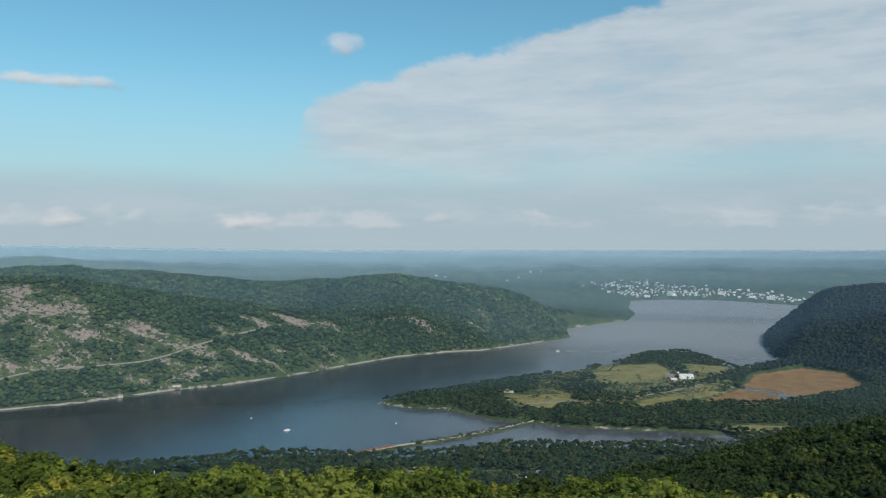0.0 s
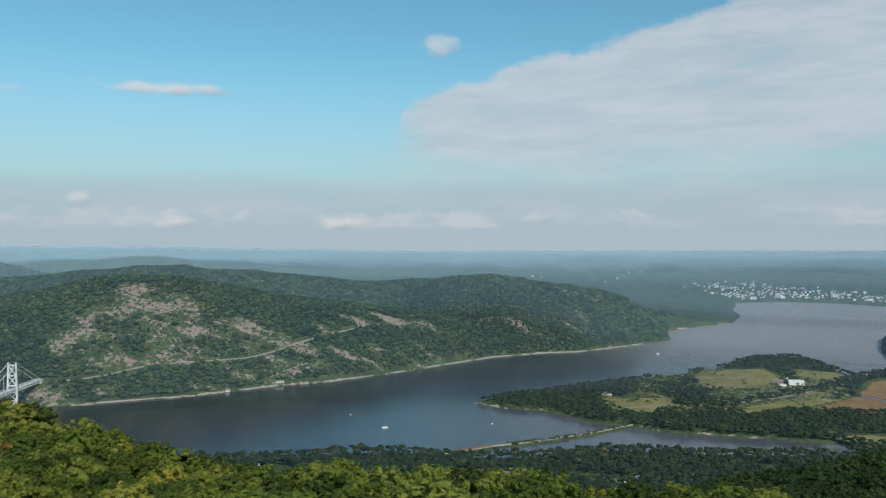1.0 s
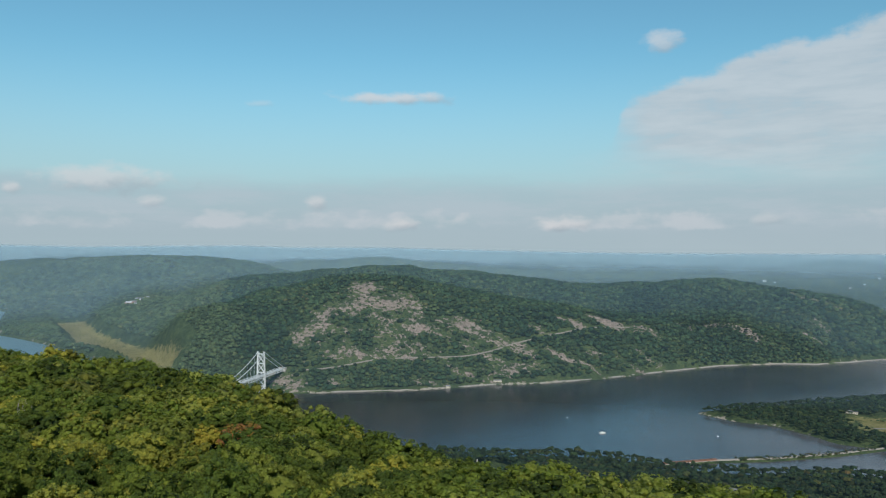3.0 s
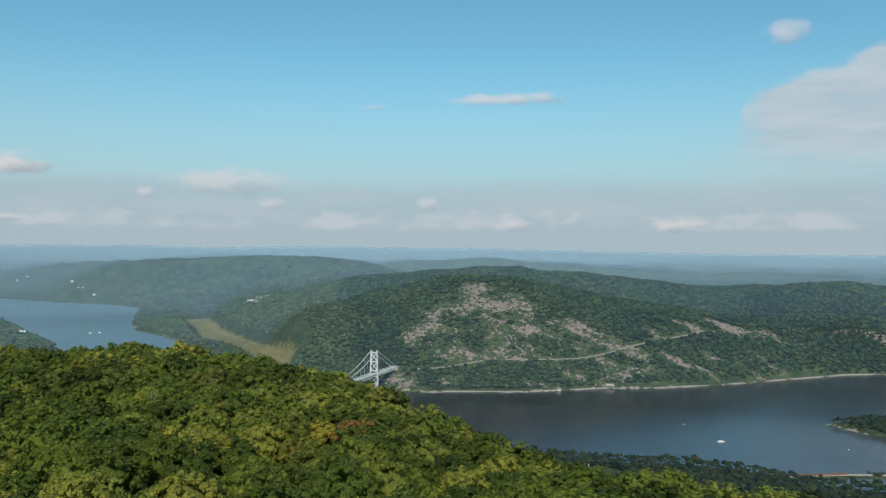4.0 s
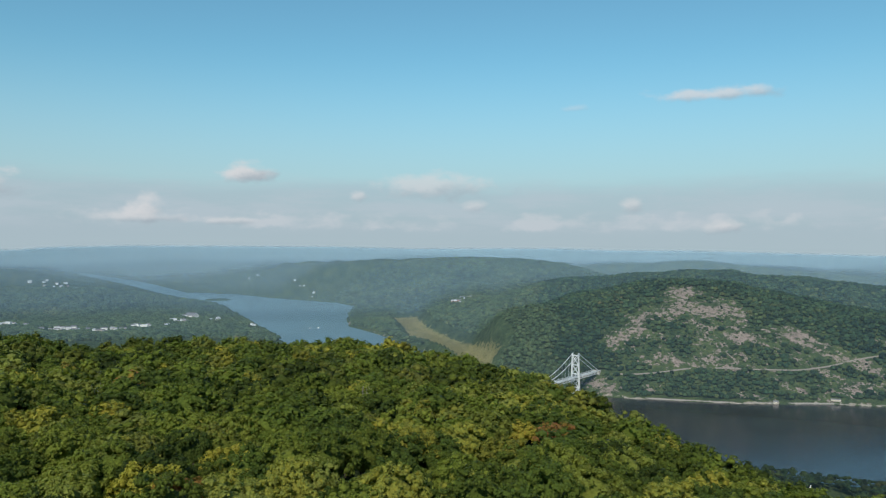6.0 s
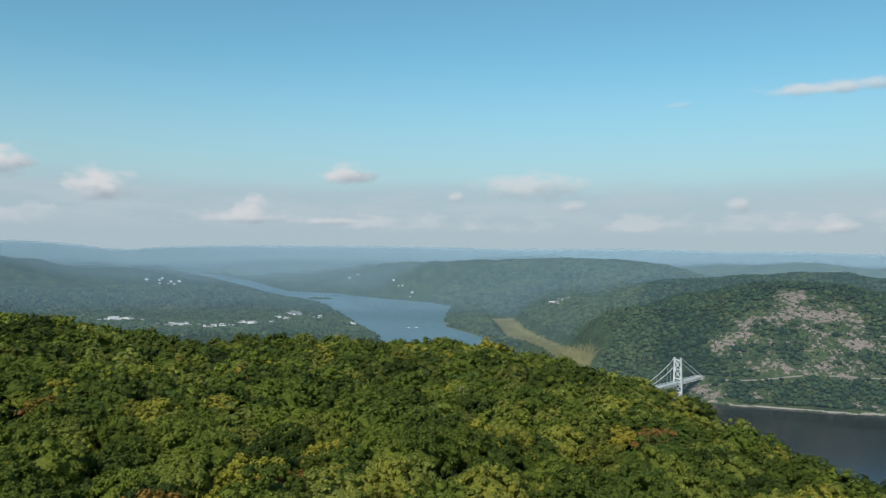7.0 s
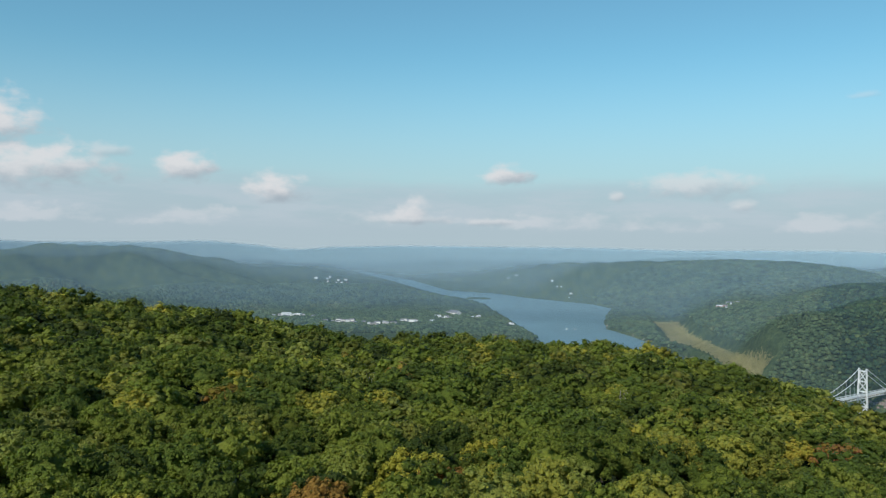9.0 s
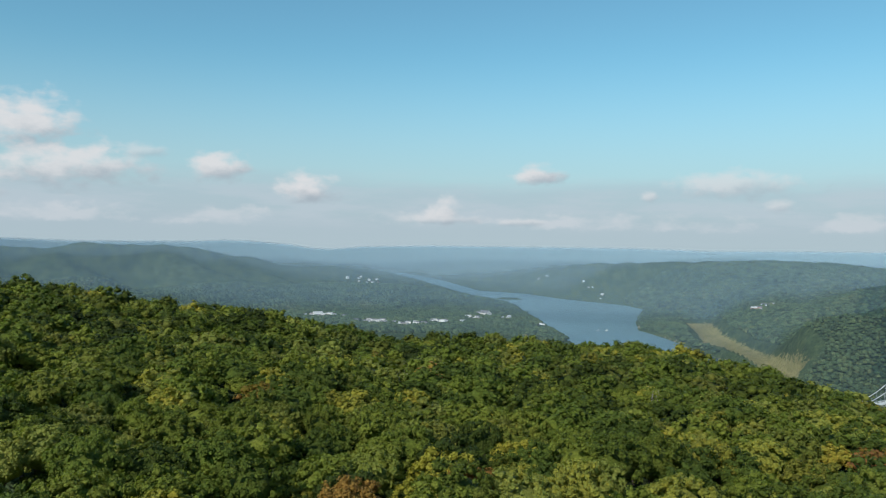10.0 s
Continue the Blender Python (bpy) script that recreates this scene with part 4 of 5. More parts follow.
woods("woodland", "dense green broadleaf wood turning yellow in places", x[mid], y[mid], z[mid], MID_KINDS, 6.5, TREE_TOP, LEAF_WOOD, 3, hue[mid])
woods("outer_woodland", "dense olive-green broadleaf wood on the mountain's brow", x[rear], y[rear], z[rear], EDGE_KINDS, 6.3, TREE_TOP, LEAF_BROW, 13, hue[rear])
woods("spur_woodland", "wooded flank of the mountain, its shade put into the green", x[spur], y[spur], z[spur], EDGE_KINDS, 6.8, TREE_TOP, LEAF_SPUR, 14, hue[spur])
SOLO_XYZ = np.column_stack([x, y, z])[solo]
# spur in the south-east, then the belt along the shore
x, y, r, az = scatter(10.0, 640, 1060, 8, 33, 2)
z, _ = land(x, y)
woods("spur_woodland", "wooded spur of the mountain, its shade put into the green", x, y, z, SPUR_KINDS, 6.6, 14, LEAF_SPUR, 4, np.clip(rng.beta(1.3, 3.4, len(x)) + 0.1 * bumps(x, y, 90, 53), 0, 1))
x, y, r, az = scatter(10.4, 1060, 1780, -30, 33, 3)
z, coast = land(x, y)
clear = bumps(x, y, 110, 61)
yards = np.min([np.hypot(np.radians(az - a) * d, np.where(r < d, (r - d) * 0.45, r - d)) for a, d in SHORE_HOMES], 0)
k = (coast > 6) & (clear < 0.7) & ~((r > 1600) & (az < 8)) & (yards > 11) & (depth_in(np.column_stack([x, y]), FIELDS) < -3)
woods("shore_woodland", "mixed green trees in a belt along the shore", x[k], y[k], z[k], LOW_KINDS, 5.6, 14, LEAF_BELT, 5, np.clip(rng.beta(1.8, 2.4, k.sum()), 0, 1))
t = rng.uniform(0, 4, 260)
i = np.minimum(t.astype(int), 3)
cp = CAUSEWAY[i] + (CAUSEWAY[i + 1] - CAUSEWAY[i]) * (t - i)[:, None] + rng.normal(size=(260, 2)) * 4.5
k = np.hypot(*(cp - CAUSEWAY[0]).T) > 150
woods("causeway_scrub", "low bushes along the railway causeway", cp[k, 0], cp[k, 1], np.full(k.sum(), 1.5), LOW_KINDS, 2.6, 4.5, LEAF_BELT, 17, rng.beta(2.5, 1.6, k.sum()))
# the island
x, y, r, az = scatter(12, 1740, 3080, -6, 34, 4)
z, coast = land(x, y)
xy = np.column_stack([x, y])
fld, rd = depth_in(xy, FIELDS), depth_in(xy, REEDS)
thick = bumps(x, y, 60, 71)
inner = depth_in(xy, ISLAND_MIDST) > 0
k = (coast > 5) & (rd < -8) & (fld < -5) & (thick > np.where(inner, 0.12, -0.9)) & ((r < 2700) | (az < 20)) & (az < 30)
woods("island_woodland", "dark green trees covering the wooded parts of the island", x[k], y[k], z[k], LOW_KINDS, 5.4, 11.5, LEAF_BELT, 6, rng.beta(1.7, 3.2, k.sum()))
k = (coast > 5) & (rd < -5) & (inner & (r > 1900)) & (bumps(x, y, 45, 72) > np.where(fld > 0, 0.4, -0.1)) & (rng.uniform(0, 1, len(x)) < 0.55)
woods("island_scrub", "low green and tawny scrub dotted over the island fields", x[k], y[k], z[k], LOW_KINDS, 3.6, 5.5, LEAF_COOL, 16, rng.beta(2.2, 1.8, k.sum()))
# hills across the river
def slope_hue(x, y, n):
    """Stands of trees differ, and every tree a little."""
    return np.clip(rng.beta(2.2, 3.2, n) * 0.75 + 0.08 + 0.16 * bumps(x, y, 240, 8) + 0.12 * bumps(x, y, 70, 18), 0, 1)


for spacing, near_r, far_r, across, high, seed in ((11.4, 2130, 3250, 6.9, 11.0, 5), (15.0, 3250, 4650, 10.5, 12.0, 25)):
    x, y, r, az = scatter(spacing, near_r, far_r, -53, 15, seed)
    z, coast = land(x, y)
    xy = np.column_stack([x, y])
    rock, road = bare(x, y), near_path(xy, ROAD)
    nm = inside_and_edge(xy, MEADOW_NORTH)
    k = (coast > 14) & (rock < 0.25 + 0.10 * rng.uniform(-1, 1, len(x))) & (road > 8) & (nm < -42) & ((r < 3900) | (az < -30) | (z > 60)) & ~((az > -6) & (r < 2800))
    valley = az < -37.5 + 2.2 * bumps(x, y, 260, 28)
    for area, leaves, shift, label in ((k & ~valley, LEAF_COOL, 2, "green forest on the hills across the river"), (k & valley, LEAF_VALLEY, 3, "light green forest in the side valley")):
        woods("hillside_woodland", label, x[area], y[area], z[area], FAR_KINDS, across, high, leaves, seed + shift, slope_hue(x[area], y[area], area.sum()))
x, y, r, az = scatter(10.5, 2200, 3300, -36, 6, 35)
z, coast = land(x, y)
rock, road = bare(x, y), near_path(np.column_stack([x, y]), ROAD)
k = (coast > 14) & (rock > 0.22) & (road > 7) & (rng.uniform(0, 1, len(x)) > rock * 0.9 + 0.22)
woods("ledge_scrub", "stunted green scrub growing on the rock ledges", x[k], y[k], z[k], FAR_KINDS, 3.4, 5.0, LEAF_COOL, 37, slope_hue(x[k], y[k], k.sum()))
x, y, r, az = scatter(17, 4650, 6000, -53, -33, 10)
z, coast = land(x, y)
nm = inside_and_edge(np.column_stack([x, y]), MEADOW_NORTH)
k = (coast > 14) & (nm < -10)
woods("valley_woodland", "green forest on the hills behind the meadow", x[k], y[k], z[k], FAR_KINDS, 12.0, 11, LEAF_VALLEY, 19, slope_hue(x[k], y[k], k.sum()))
x, y, r, az = scatter(17, 3300, 5400, -99, -57, 9)
z, coast = land(x, y)
home = polar(VILLAGE[:, 0], VILLAGE[:, 1])
gap = np.min(np.hypot(x[:, None] - home[None, :, 0], y[:, None] - home[None, :, 1]), 1)
k = (coast > 14) & (gap > 55)
woods("bank_woodland", "green forest on the low hills up the river", x[k], y[k], z[k], FAR_KINDS, 12.0, 12, LEAF_VALLEY, 9, slope_hue(x[k], y[k], k.sum()))
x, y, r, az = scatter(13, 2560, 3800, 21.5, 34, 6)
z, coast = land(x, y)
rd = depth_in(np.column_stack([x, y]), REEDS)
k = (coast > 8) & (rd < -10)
# Near-black leaves here imitate a cloud's shadow on the slope.
woods("point_woodland", "forest on the steep hill by the bay, darkened as under cloud", x[k], y[k], z[k], FAR_KINDS, 6.8, 13, LEAF_CLOUDSHADE, 8, rng.beta(2, 3, k.sum()))


def part(name, bm, mat, parent, label=""):
    """One mesh under a thing or a part."""
    me = bpy.data.meshes.new(name)
    bm.to_mesh(me)
    bm.free()
    me.materials.append(mat)
    ob = new(name, me)
    ob.parent = parent
    return tagged(ob, label)


def trunk_bm(g, dead=False):
    """A tapered, slightly bent trunk that forks into limbs."""
    bm = bmesh.new()

    def limb(a, b, ra, rb, n=7):
        a, b = Vector(a), Vector(b)
        q = (b - a).to_track_quat("Z", "Y").to_matrix()
        rings = []
        for p, rr in ((a, ra), ((a + b) / 2 + q @ Vector((ra * 0.5, 0, 0)), (ra + rb) / 2), (b, rb)):
            rings.append([bm.verts.new(p + q @ Vector((rr * math.cos(2 * math.pi * i / n), rr * math.sin(2 * math.pi * i / n), 0))) for i in range(n)])
        for lo, hi in zip(rings, rings[1:]):
            for i in range(n):
                bm.faces.new((lo[i], lo[(i + 1) % n], hi[(i + 1) % n], hi[i]))

    limb((0, 0, -0.6), (0.2, 0.1, 6.0), 0.34, 0.24)
    tips = []
    for i in range(6 if dead else 5):
        t = 2 * math.pi * i / 5 + g.uniform(-0.4, 0.4)
        tip = (2.6 * math.cos(t), 2.6 * math.sin(t), g.uniform(9.0, 11.5))
        limb((0.2, 0.1, g.uniform(4.6, 5.9)), tip, 0.17, 0.07, 5)
        tips.append(tip)
    if dead:
        for tx, ty, tz in tips:
            for k in range(3):
                t = g.uniform(0, 6.28)
                limb((tx, ty, tz), (tx + 1.6 * math.cos(t), ty + 1.6 * math.sin(t), tz + g.uniform(1.2, 3.2)), 0.08, 0.03, 4)
    return bm


def make_tree(g, mat, label):
    tree = tagged(new("oak_tree"), label, "tree", "trees of the summit wood")
    part("trunk", trunk_bm(g), BARK, tree, "grey-brown forked trunk")
    v, f = leafy_crown(g, 56, 2000, 0.040, True)
    ob = grid_object("crown", v * (6.5, 6.5, 6.6) + (0, 0, 10.0), f, mat, None, True)
    ob.parent = tree
    tagged(ob, "dense leafy crown")
    return tree


g = np.random.default_rng(23)
PATTERNS = [make_tree(g, LEAF, "broadleaf tree with a dense dark green lobed crown") for _ in range(7)]
RUST_TREE = make_tree(g, LEAF_RUST, "broadleaf tree with rust-orange autumn leaves")
GOLD_TREE = make_tree(g, LEAF_YELLOW, "broadleaf tree with yellow-green autumn leaves")
# autumn trees: bearing and distance
RUST_AT = polar(np.array([-72.4, -64.8]), np.array([150, 168]))
GOLD_AT = polar(np.array([-66.0, -64.3, -81.2, -60.0, -55.4, -39.2, -30.7, -88.0]), np.array([165, 176, 184, 188, 190, 192, 190, 172]))
used = set()
RUST_I = {int(np.hypot(SOLO_XYZ[:, 0] - a, SOLO_XYZ[:, 1] - b).argmin()) for a, b in RUST_AT}
for nth, (px, py, pz) in enumerate(SOLO_XYZ):
    dr, dg = np.hypot(RUST_AT[:, 0] - px, RUST_AT[:, 1] - py).min(), np.hypot(GOLD_AT[:, 0] - px, GOLD_AT[:, 1] - py).min()
    kind = RUST_TREE if nth in RUST_I else GOLD_TREE if dg < 5.0 else PATTERNS[int(g.integers(0, 7))]
    s = g.uniform(0.66, 1.24) if kind is not RUST_TREE else 1.08
    m = pose(px, py, pz, g.uniform(-4, 4), g.uniform(-4, 4), g.uniform(0, 360)) @ Matrix.Diagonal((s, s, s * g.uniform(0.9, 1.1), 1))
    if kind.name not in used:
        used.add(kind.name)
        kind.matrix_basis = m
    else:
        twin = copy_thing(kind, m)
        twin.scale = m.to_scale()


# ---- building blocks ----
def box(bm, x0, y0, z0, x1, y1, z1):
    v = [bm.verts.new(p) for p in ((x0, y0, z0), (x1, y0, z0), (x1, y1, z0), (x0, y1, z0), (x0, y0, z1), (x1, y0, z1), (x1, y1, z1), (x0, y1, z1))]
    for f in ((3, 2, 1, 0), (4, 5, 6, 7), (0, 1, 5, 4), (1, 2, 6, 5), (2, 3, 7, 6), (3, 0, 4, 7)):
        bm.faces.new([v[i] for i in f])


def bar(bm, a, b, w, d=None):
    """A straight square bar from a to b."""
    a, b = Vector(a), Vector(b)
    q = (b - a).to_track_quat("Z", "Y").to_matrix()
    w2, d2 = w / 2, (d or w) / 2
    lo = [bm.verts.new(a + q @ Vector(c)) for c in ((-w2, -d2, 0), (w2, -d2, 0), (w2, d2, 0), (-w2, d2, 0))]
    hi = [bm.verts.new(b + q @ Vector(c)) for c in ((-w2, -d2, 0), (w2, -d2, 0), (w2, d2, 0), (-w2, d2, 0))]
    bm.faces.new(lo[::-1]), bm.faces.new(hi)
    for i in range(4):
        bm.faces.new((lo[i], lo[(i + 1) % 4], hi[(i + 1) % 4], hi[i]))


def tube(bm, pts, r, n=6):
    rings = []
    for i, p in enumerate(pts):
        a, b = Vector(pts[max(i - 1, 0)]), Vector(pts[min(i + 1, len(pts) - 1)])
        q = (b - a).to_track_quat("Z", "Y").to_matrix()
        rings.append([bm.verts.new(Vector(p) + q @ Vector((r * math.cos(2 * math.pi * k / n), r * math.sin(2 * math.pi * k / n), 0))) for k in range(n)])
    for lo, hi in zip(rings, rings[1:]):
        for k in range(n):
            bm.faces.new((lo[k], lo[(k + 1) % n], hi[(k + 1) % n], hi[k]))


def spot(az, r, z=None):
    """Where a thing stands: its place drawn in, and its scale there."""
    p = polar(np.array([az], float), np.array([r], float))[0]
    zz = float(land(np.array([p[0]]), np.array([p[1]]))[0][0]) if z is None else z
    q = warp(np.array([[p[0], p[1], zz]]))[0]
    return Vector(q), float(np.hypot(q[0], q[1]) / r)


def stand(ob, az, r, turn=0.0, z=None):
    """Stands a thing at a bearing and distance; turn 0 shows its long side to the summit."""
    p, k = spot(az, r, z)
    ob.matrix_basis = Matrix.Translation(p) @ pose(0, 0, 0, 0, 0, -az + turn) @ Matrix.Diagonal((k, k, k, 1))
    return ob


def house(label, wide, deep, tall, wall_mat, roof_mat, windows=0, pitch=0.35, name="house", category="house", group=""):
    """A gabled building: walls, an overhanging roof with thickness, and windows."""
    ob = tagged(new(name), label, category, group)
    bm = bmesh.new()
    w, d, h = wide / 2, deep / 2, tall
    ridge = h + deep * pitch
    v = [bm.verts.new(p) for p in ((-w, -d, -2), (w, -d, -2), (w, d, -2), (-w, d, -2), (-w, -d, h), (w, -d, h), (w, d, h), (-w, d, h), (-w, 0, ridge), (w, 0, ridge))]
    for f in ((0, 1, 5, 4), (2, 3, 7, 6), (1, 2, 6, 9, 5), (3, 0, 4, 8, 7)):
        bm.faces.new([v[i] for i in f])
    part("wall", bm, wall_mat, ob)
    bm = bmesh.new()
    o, th = 0.5, 0.35
    drop = o * pitch * 2
    lo = [(-w - o, -d - o, h - drop), (w + o, -d - o, h - drop), (w + o, 0, ridge), (-w - o, 0, ridge), (w + o, d + o, h - drop), (-w - o, d + o, h - drop)]
    b = [bm.verts.new(p) for p in lo]
    t = [bm.verts.new((p[0], p[1], p[2] + th)) for p in lo]
    for f in ((0, 1, 2, 3), (3, 2, 4, 5)):
        bm.faces.new([t[i] for i in f])
        bm.faces.new([b[i] for i in f[::-1]])
    for i, j in ((0, 1), (1, 2), (2, 4), (4, 5), (5, 3), (3, 0)):
        bm.faces.new((b[i], b[j], t[j], t[i]))
    part("roof", bm, roof_mat, ob)
    storeys = max(1, int(tall // 3.2))
    for s in range(storeys):
        for i in range(windows):
            x0 = -w + wide * (i + 0.5) / windows - 0.7
            bm = bmesh.new()
            box(bm, x0, -d - 0.06, 1.0 + s * 3.1, x0 + 1.4, -d + 0.05, 2.6 + s * 3.1)
            part("window", bm, GLASS, ob)
    return ob


def ribbon(name, path, width, lift, mat, label, category, thick=1.2, step_len=18.0, side=0.0, level=None):
    """A long level-topped strip with depth that follows the ground along a path."""
    pts = []
    for a, b in zip(path, path[1:]):
        n = max(2, int(np.hypot(*(b - a)) / step_len))
        pts += [a + (b - a) * i / n for i in range(n)]
    pts = np.array(pts + [path[-1]])
    z = np.full(len(pts), level, float) if level is not None else land(pts[:, 0], pts[:, 1])[0]
    if level is None:
        z = np.convolve(np.pad(z, 3, mode="edge"), np.ones(7) / 7, "valid")
    t = np.gradient(pts, axis=0)
    t /= np.linalg.norm(t, axis=1)[:, None]
    nrm = np.column_stack([t[:, 1], -t[:, 0]])
    prof = [(-width / 2 - thick, -thick), (-width / 2, 0), (width / 2, 0), (width / 2 + thick, -thick)]
    V = np.stack([np.column_stack([pts + nrm * (o + side), z + lift + dz]) for o, dz in prof], 1)
    n = len(pts)
    i = np.arange(n - 1)[:, None] * 4 + np.arange(3)[None]
    q = np.stack([i, i + 1, i + 5, i + 4], -1).reshape(-1, 4)
    return tagged(grid_object(name, warp(V.reshape(-1, 3)), q, mat, None, False), label, category, kind="structure")


# ---- suspension bridge ----
def suspension_bridge():
    """Steel bridge: the near shore's tower is hidden by the mountain, the far one stands at the water's edge."""
    ob = tagged(new("suspension_bridge"), "pale grey steel suspension bridge across the river", "bridge")
    az = radians(-35.67)
    u, l = Vector((math.sin(az), math.cos(az), 0)), Vector((-math.cos(az), math.sin(az), 0))
    ob.matrix_basis = Matrix.Translation(u * 2150) @ Matrix((l * 0.43 - u * 0.903, -u * 0.43 - l * 0.903, (0, 0, 1))).transposed().to_4x4()
    # local x runs along the deck to the near shore, y across it
    deck, top, half = 57.0, 119.0, 9.0
    for x in (0.0, 497.0):
        tower = part("tower", bmesh.new(), STEEL, ob, "braced steel tower")
        for s in (-1, 1):
            bm = bmesh.new()
            for k in range(2):
                bar(bm, (x - 2.2 + 4.4 * k, s * (half + 3.0), 6), (x - 1.5 + 3.0 * k, s * half, top), 1.8, 2.4)
            for i in range(17):
                z0, z1 = 8 + i * 6.2, 8 + (i + 1) * 6.2
                y0, y1 = s * (half + 3.0 * (1 - z0 / top)), s * (half + 3.0 * (1 - z1 / top))
                bar(bm, (x - 2.0, y0, z0), (x + 2.0, y1, z1), 0.7)
                bar(bm, (x + 2.0, y0, z0), (x - 2.0, y1, z1), 0.7)
            part("leg", bm, STEEL, tower)
            bm = bmesh.new()
            box(bm, x - 6, s * (half + 3) - 5, -6, x + 6, s * (half + 3) + 5, 6.5)
            part("pier", bm, CONCRETE, tower, "grey concrete pier")
        for z0, z1 in ((8, 30), (30, 50), (66, 90), (90, 114)):
            bm = bmesh.new()
            y0, y1 = half + 3.0 * (1 - z0 / top), half + 3.0 * (1 - z1 / top)
            bar(bm, (x, -y0, z0), (x, y1, z1), 1.5, 2.0)
            bar(bm, (x, y0, z0), (x, -y1, z1), 1.5, 2.0)
            part("cross_brace", bm, STEEL, tower)
        for z0 in (30, 50, 66, 90, 115):
            bm = bmesh.new()
            yy = half + 3.0 * (1 - z0 / top)
            bar(bm, (x, -yy, z0), (x, yy, z0), 2.2, 3.0)
            part("cross_beam", bm, STEEL, tower)
        for s in (-1, 1):
            bm = bmesh.new()
            box(bm, x - 2.4, s * half - 1.6, top, x + 2.4, s * half + 1.6, top + 2.5)
            part("saddle", bm, STEEL, tower)
    # deck with its stiffening trusses
    bm = bmesh.new()
    box(bm, -138, -7.2, deck - 1.0, 600, 7.2, deck + 0.4)
    part("deck", bm, STEEL, ob, "pale concrete roadway")
    for s in (-1, 1):
        bm = bmesh.new()
        y = s * 7.6
        for z in (deck - 5.5, deck + 3.0):
            box(bm, -138, y - 0.5, z - 0.5, 600, y + 0.5, z + 0.5)
        n = 74
        for i in range(n):
            x0, x1 = -138 + i * 738 / n, -138 + (i + 1) * 738 / n
            bar(bm, (x0, y, deck - 5.5), (x0, y, deck + 3.0), 0.5)
            bar(bm, (x0, y, deck - 5.5 if i % 2 else deck + 3.0), (x1, y, deck + 3.0 if i % 2 else deck - 5.5), 0.5)
        part("truss", bm, STEEL, ob)
    # cables and hangers
    def cable_z(x):
        return deck + 4.5 + (top + 1.5 - deck - 4.5) * ((x - 248.5) / 248.5) ** 2

    for s in (-1, 1):
        bm = bmesh.new()
        tube(bm, [(-126, s * half, deck + 5), (0, s * half, top + 1.5)] + [(x, s * half, cable_z(x)) for x in range(20, 497, 20)] + [(497, s * half, top + 1.5), (600, s * half, deck + 6)], 0.75)
        part("cable", bm, STEEL, ob)
        for x in range(20, 497, 20):
            bm = bmesh.new()
            tube(bm, [(x, s * half, deck + 1), (x, s * half, cable_z(x))], 0.16, 4)
            part("hanger", bm, STEEL, ob)
    for x0, x1 in ((-146, -132), (596, 620)):
        bm = bmesh.new()
        box(bm, x0, -10, deck - 40, x1, 10, deck + 2)
        part("anchorage", bm, CONCRETE, ob, "concrete anchorage in the hillside")
    return ob


suspension_bridge()

# ---- roads and railways ----
ribbon("road", ROAD[:-1], 4.2, 1.0, ASPHALT, "narrow pale road cut across the rocky hillside", "road", thick=3.0)
RAIL = outline([(-31.5, 2192), (-29.4, 2194), (-26.1, 2199), (-22.7, 2239), (-18.8, 2310), (-15.4, 2352), (-11.5, 2454), (-7.5, 2630), (-3.5, 2838), (0, 2969), (2.7, 3021), (4.8, 3147), (7.2, 3330)])
ribbon("railway", RAIL, 7.0, 1.0, BALLAST, "pale gravel railway bed along the far bank", "railway", thick=3.0, level=2.4)
ribbon("causeway", CAUSEWAY, 6.0, 0.9, BALLAST, "railway causeway crossing the shallow bay", "railway", thick=1.5, level=3.2)
ribbon("causeway", outline([(19.9, 2590), (21.4, 2720), (22.9, 2980), (23.2, 3080)]), 12.0, 0.9, BALLAST, "pale railway bank between the marsh and the steep hill", "railway", thick=4, level=3.0)
ribbon("road", outline([(6.0, 1960), (9.0, 2010), (12.5, 2060), (16.2, 2200), (18.2, 2330)]), 9.0, 0.5, ASPHALT, "worn gravel road across the island", "road", thick=1.0)


def trestle():
    """Steel girder spans that carry the railway over the mouth of the bay."""
    ob = tagged(new("railway_trestle"), "low rusty girder bridge carrying the railway over water", "bridge")
    a, b = CAUSEWAY[0], CAUSEWAY[1]
    for i in range(9):
        p, q = a + (b - a) * (i / 9 + 0.006), a + (b - a) * ((i + 1) / 9 - 0.006)
        bm = bmesh.new()
        bar(bm, (p[0], p[1], 4.4), (q[0], q[1], 4.4), 7.0, 2.6)
        part("girder", bm, RUSTY, ob)
    return ob


trestle()

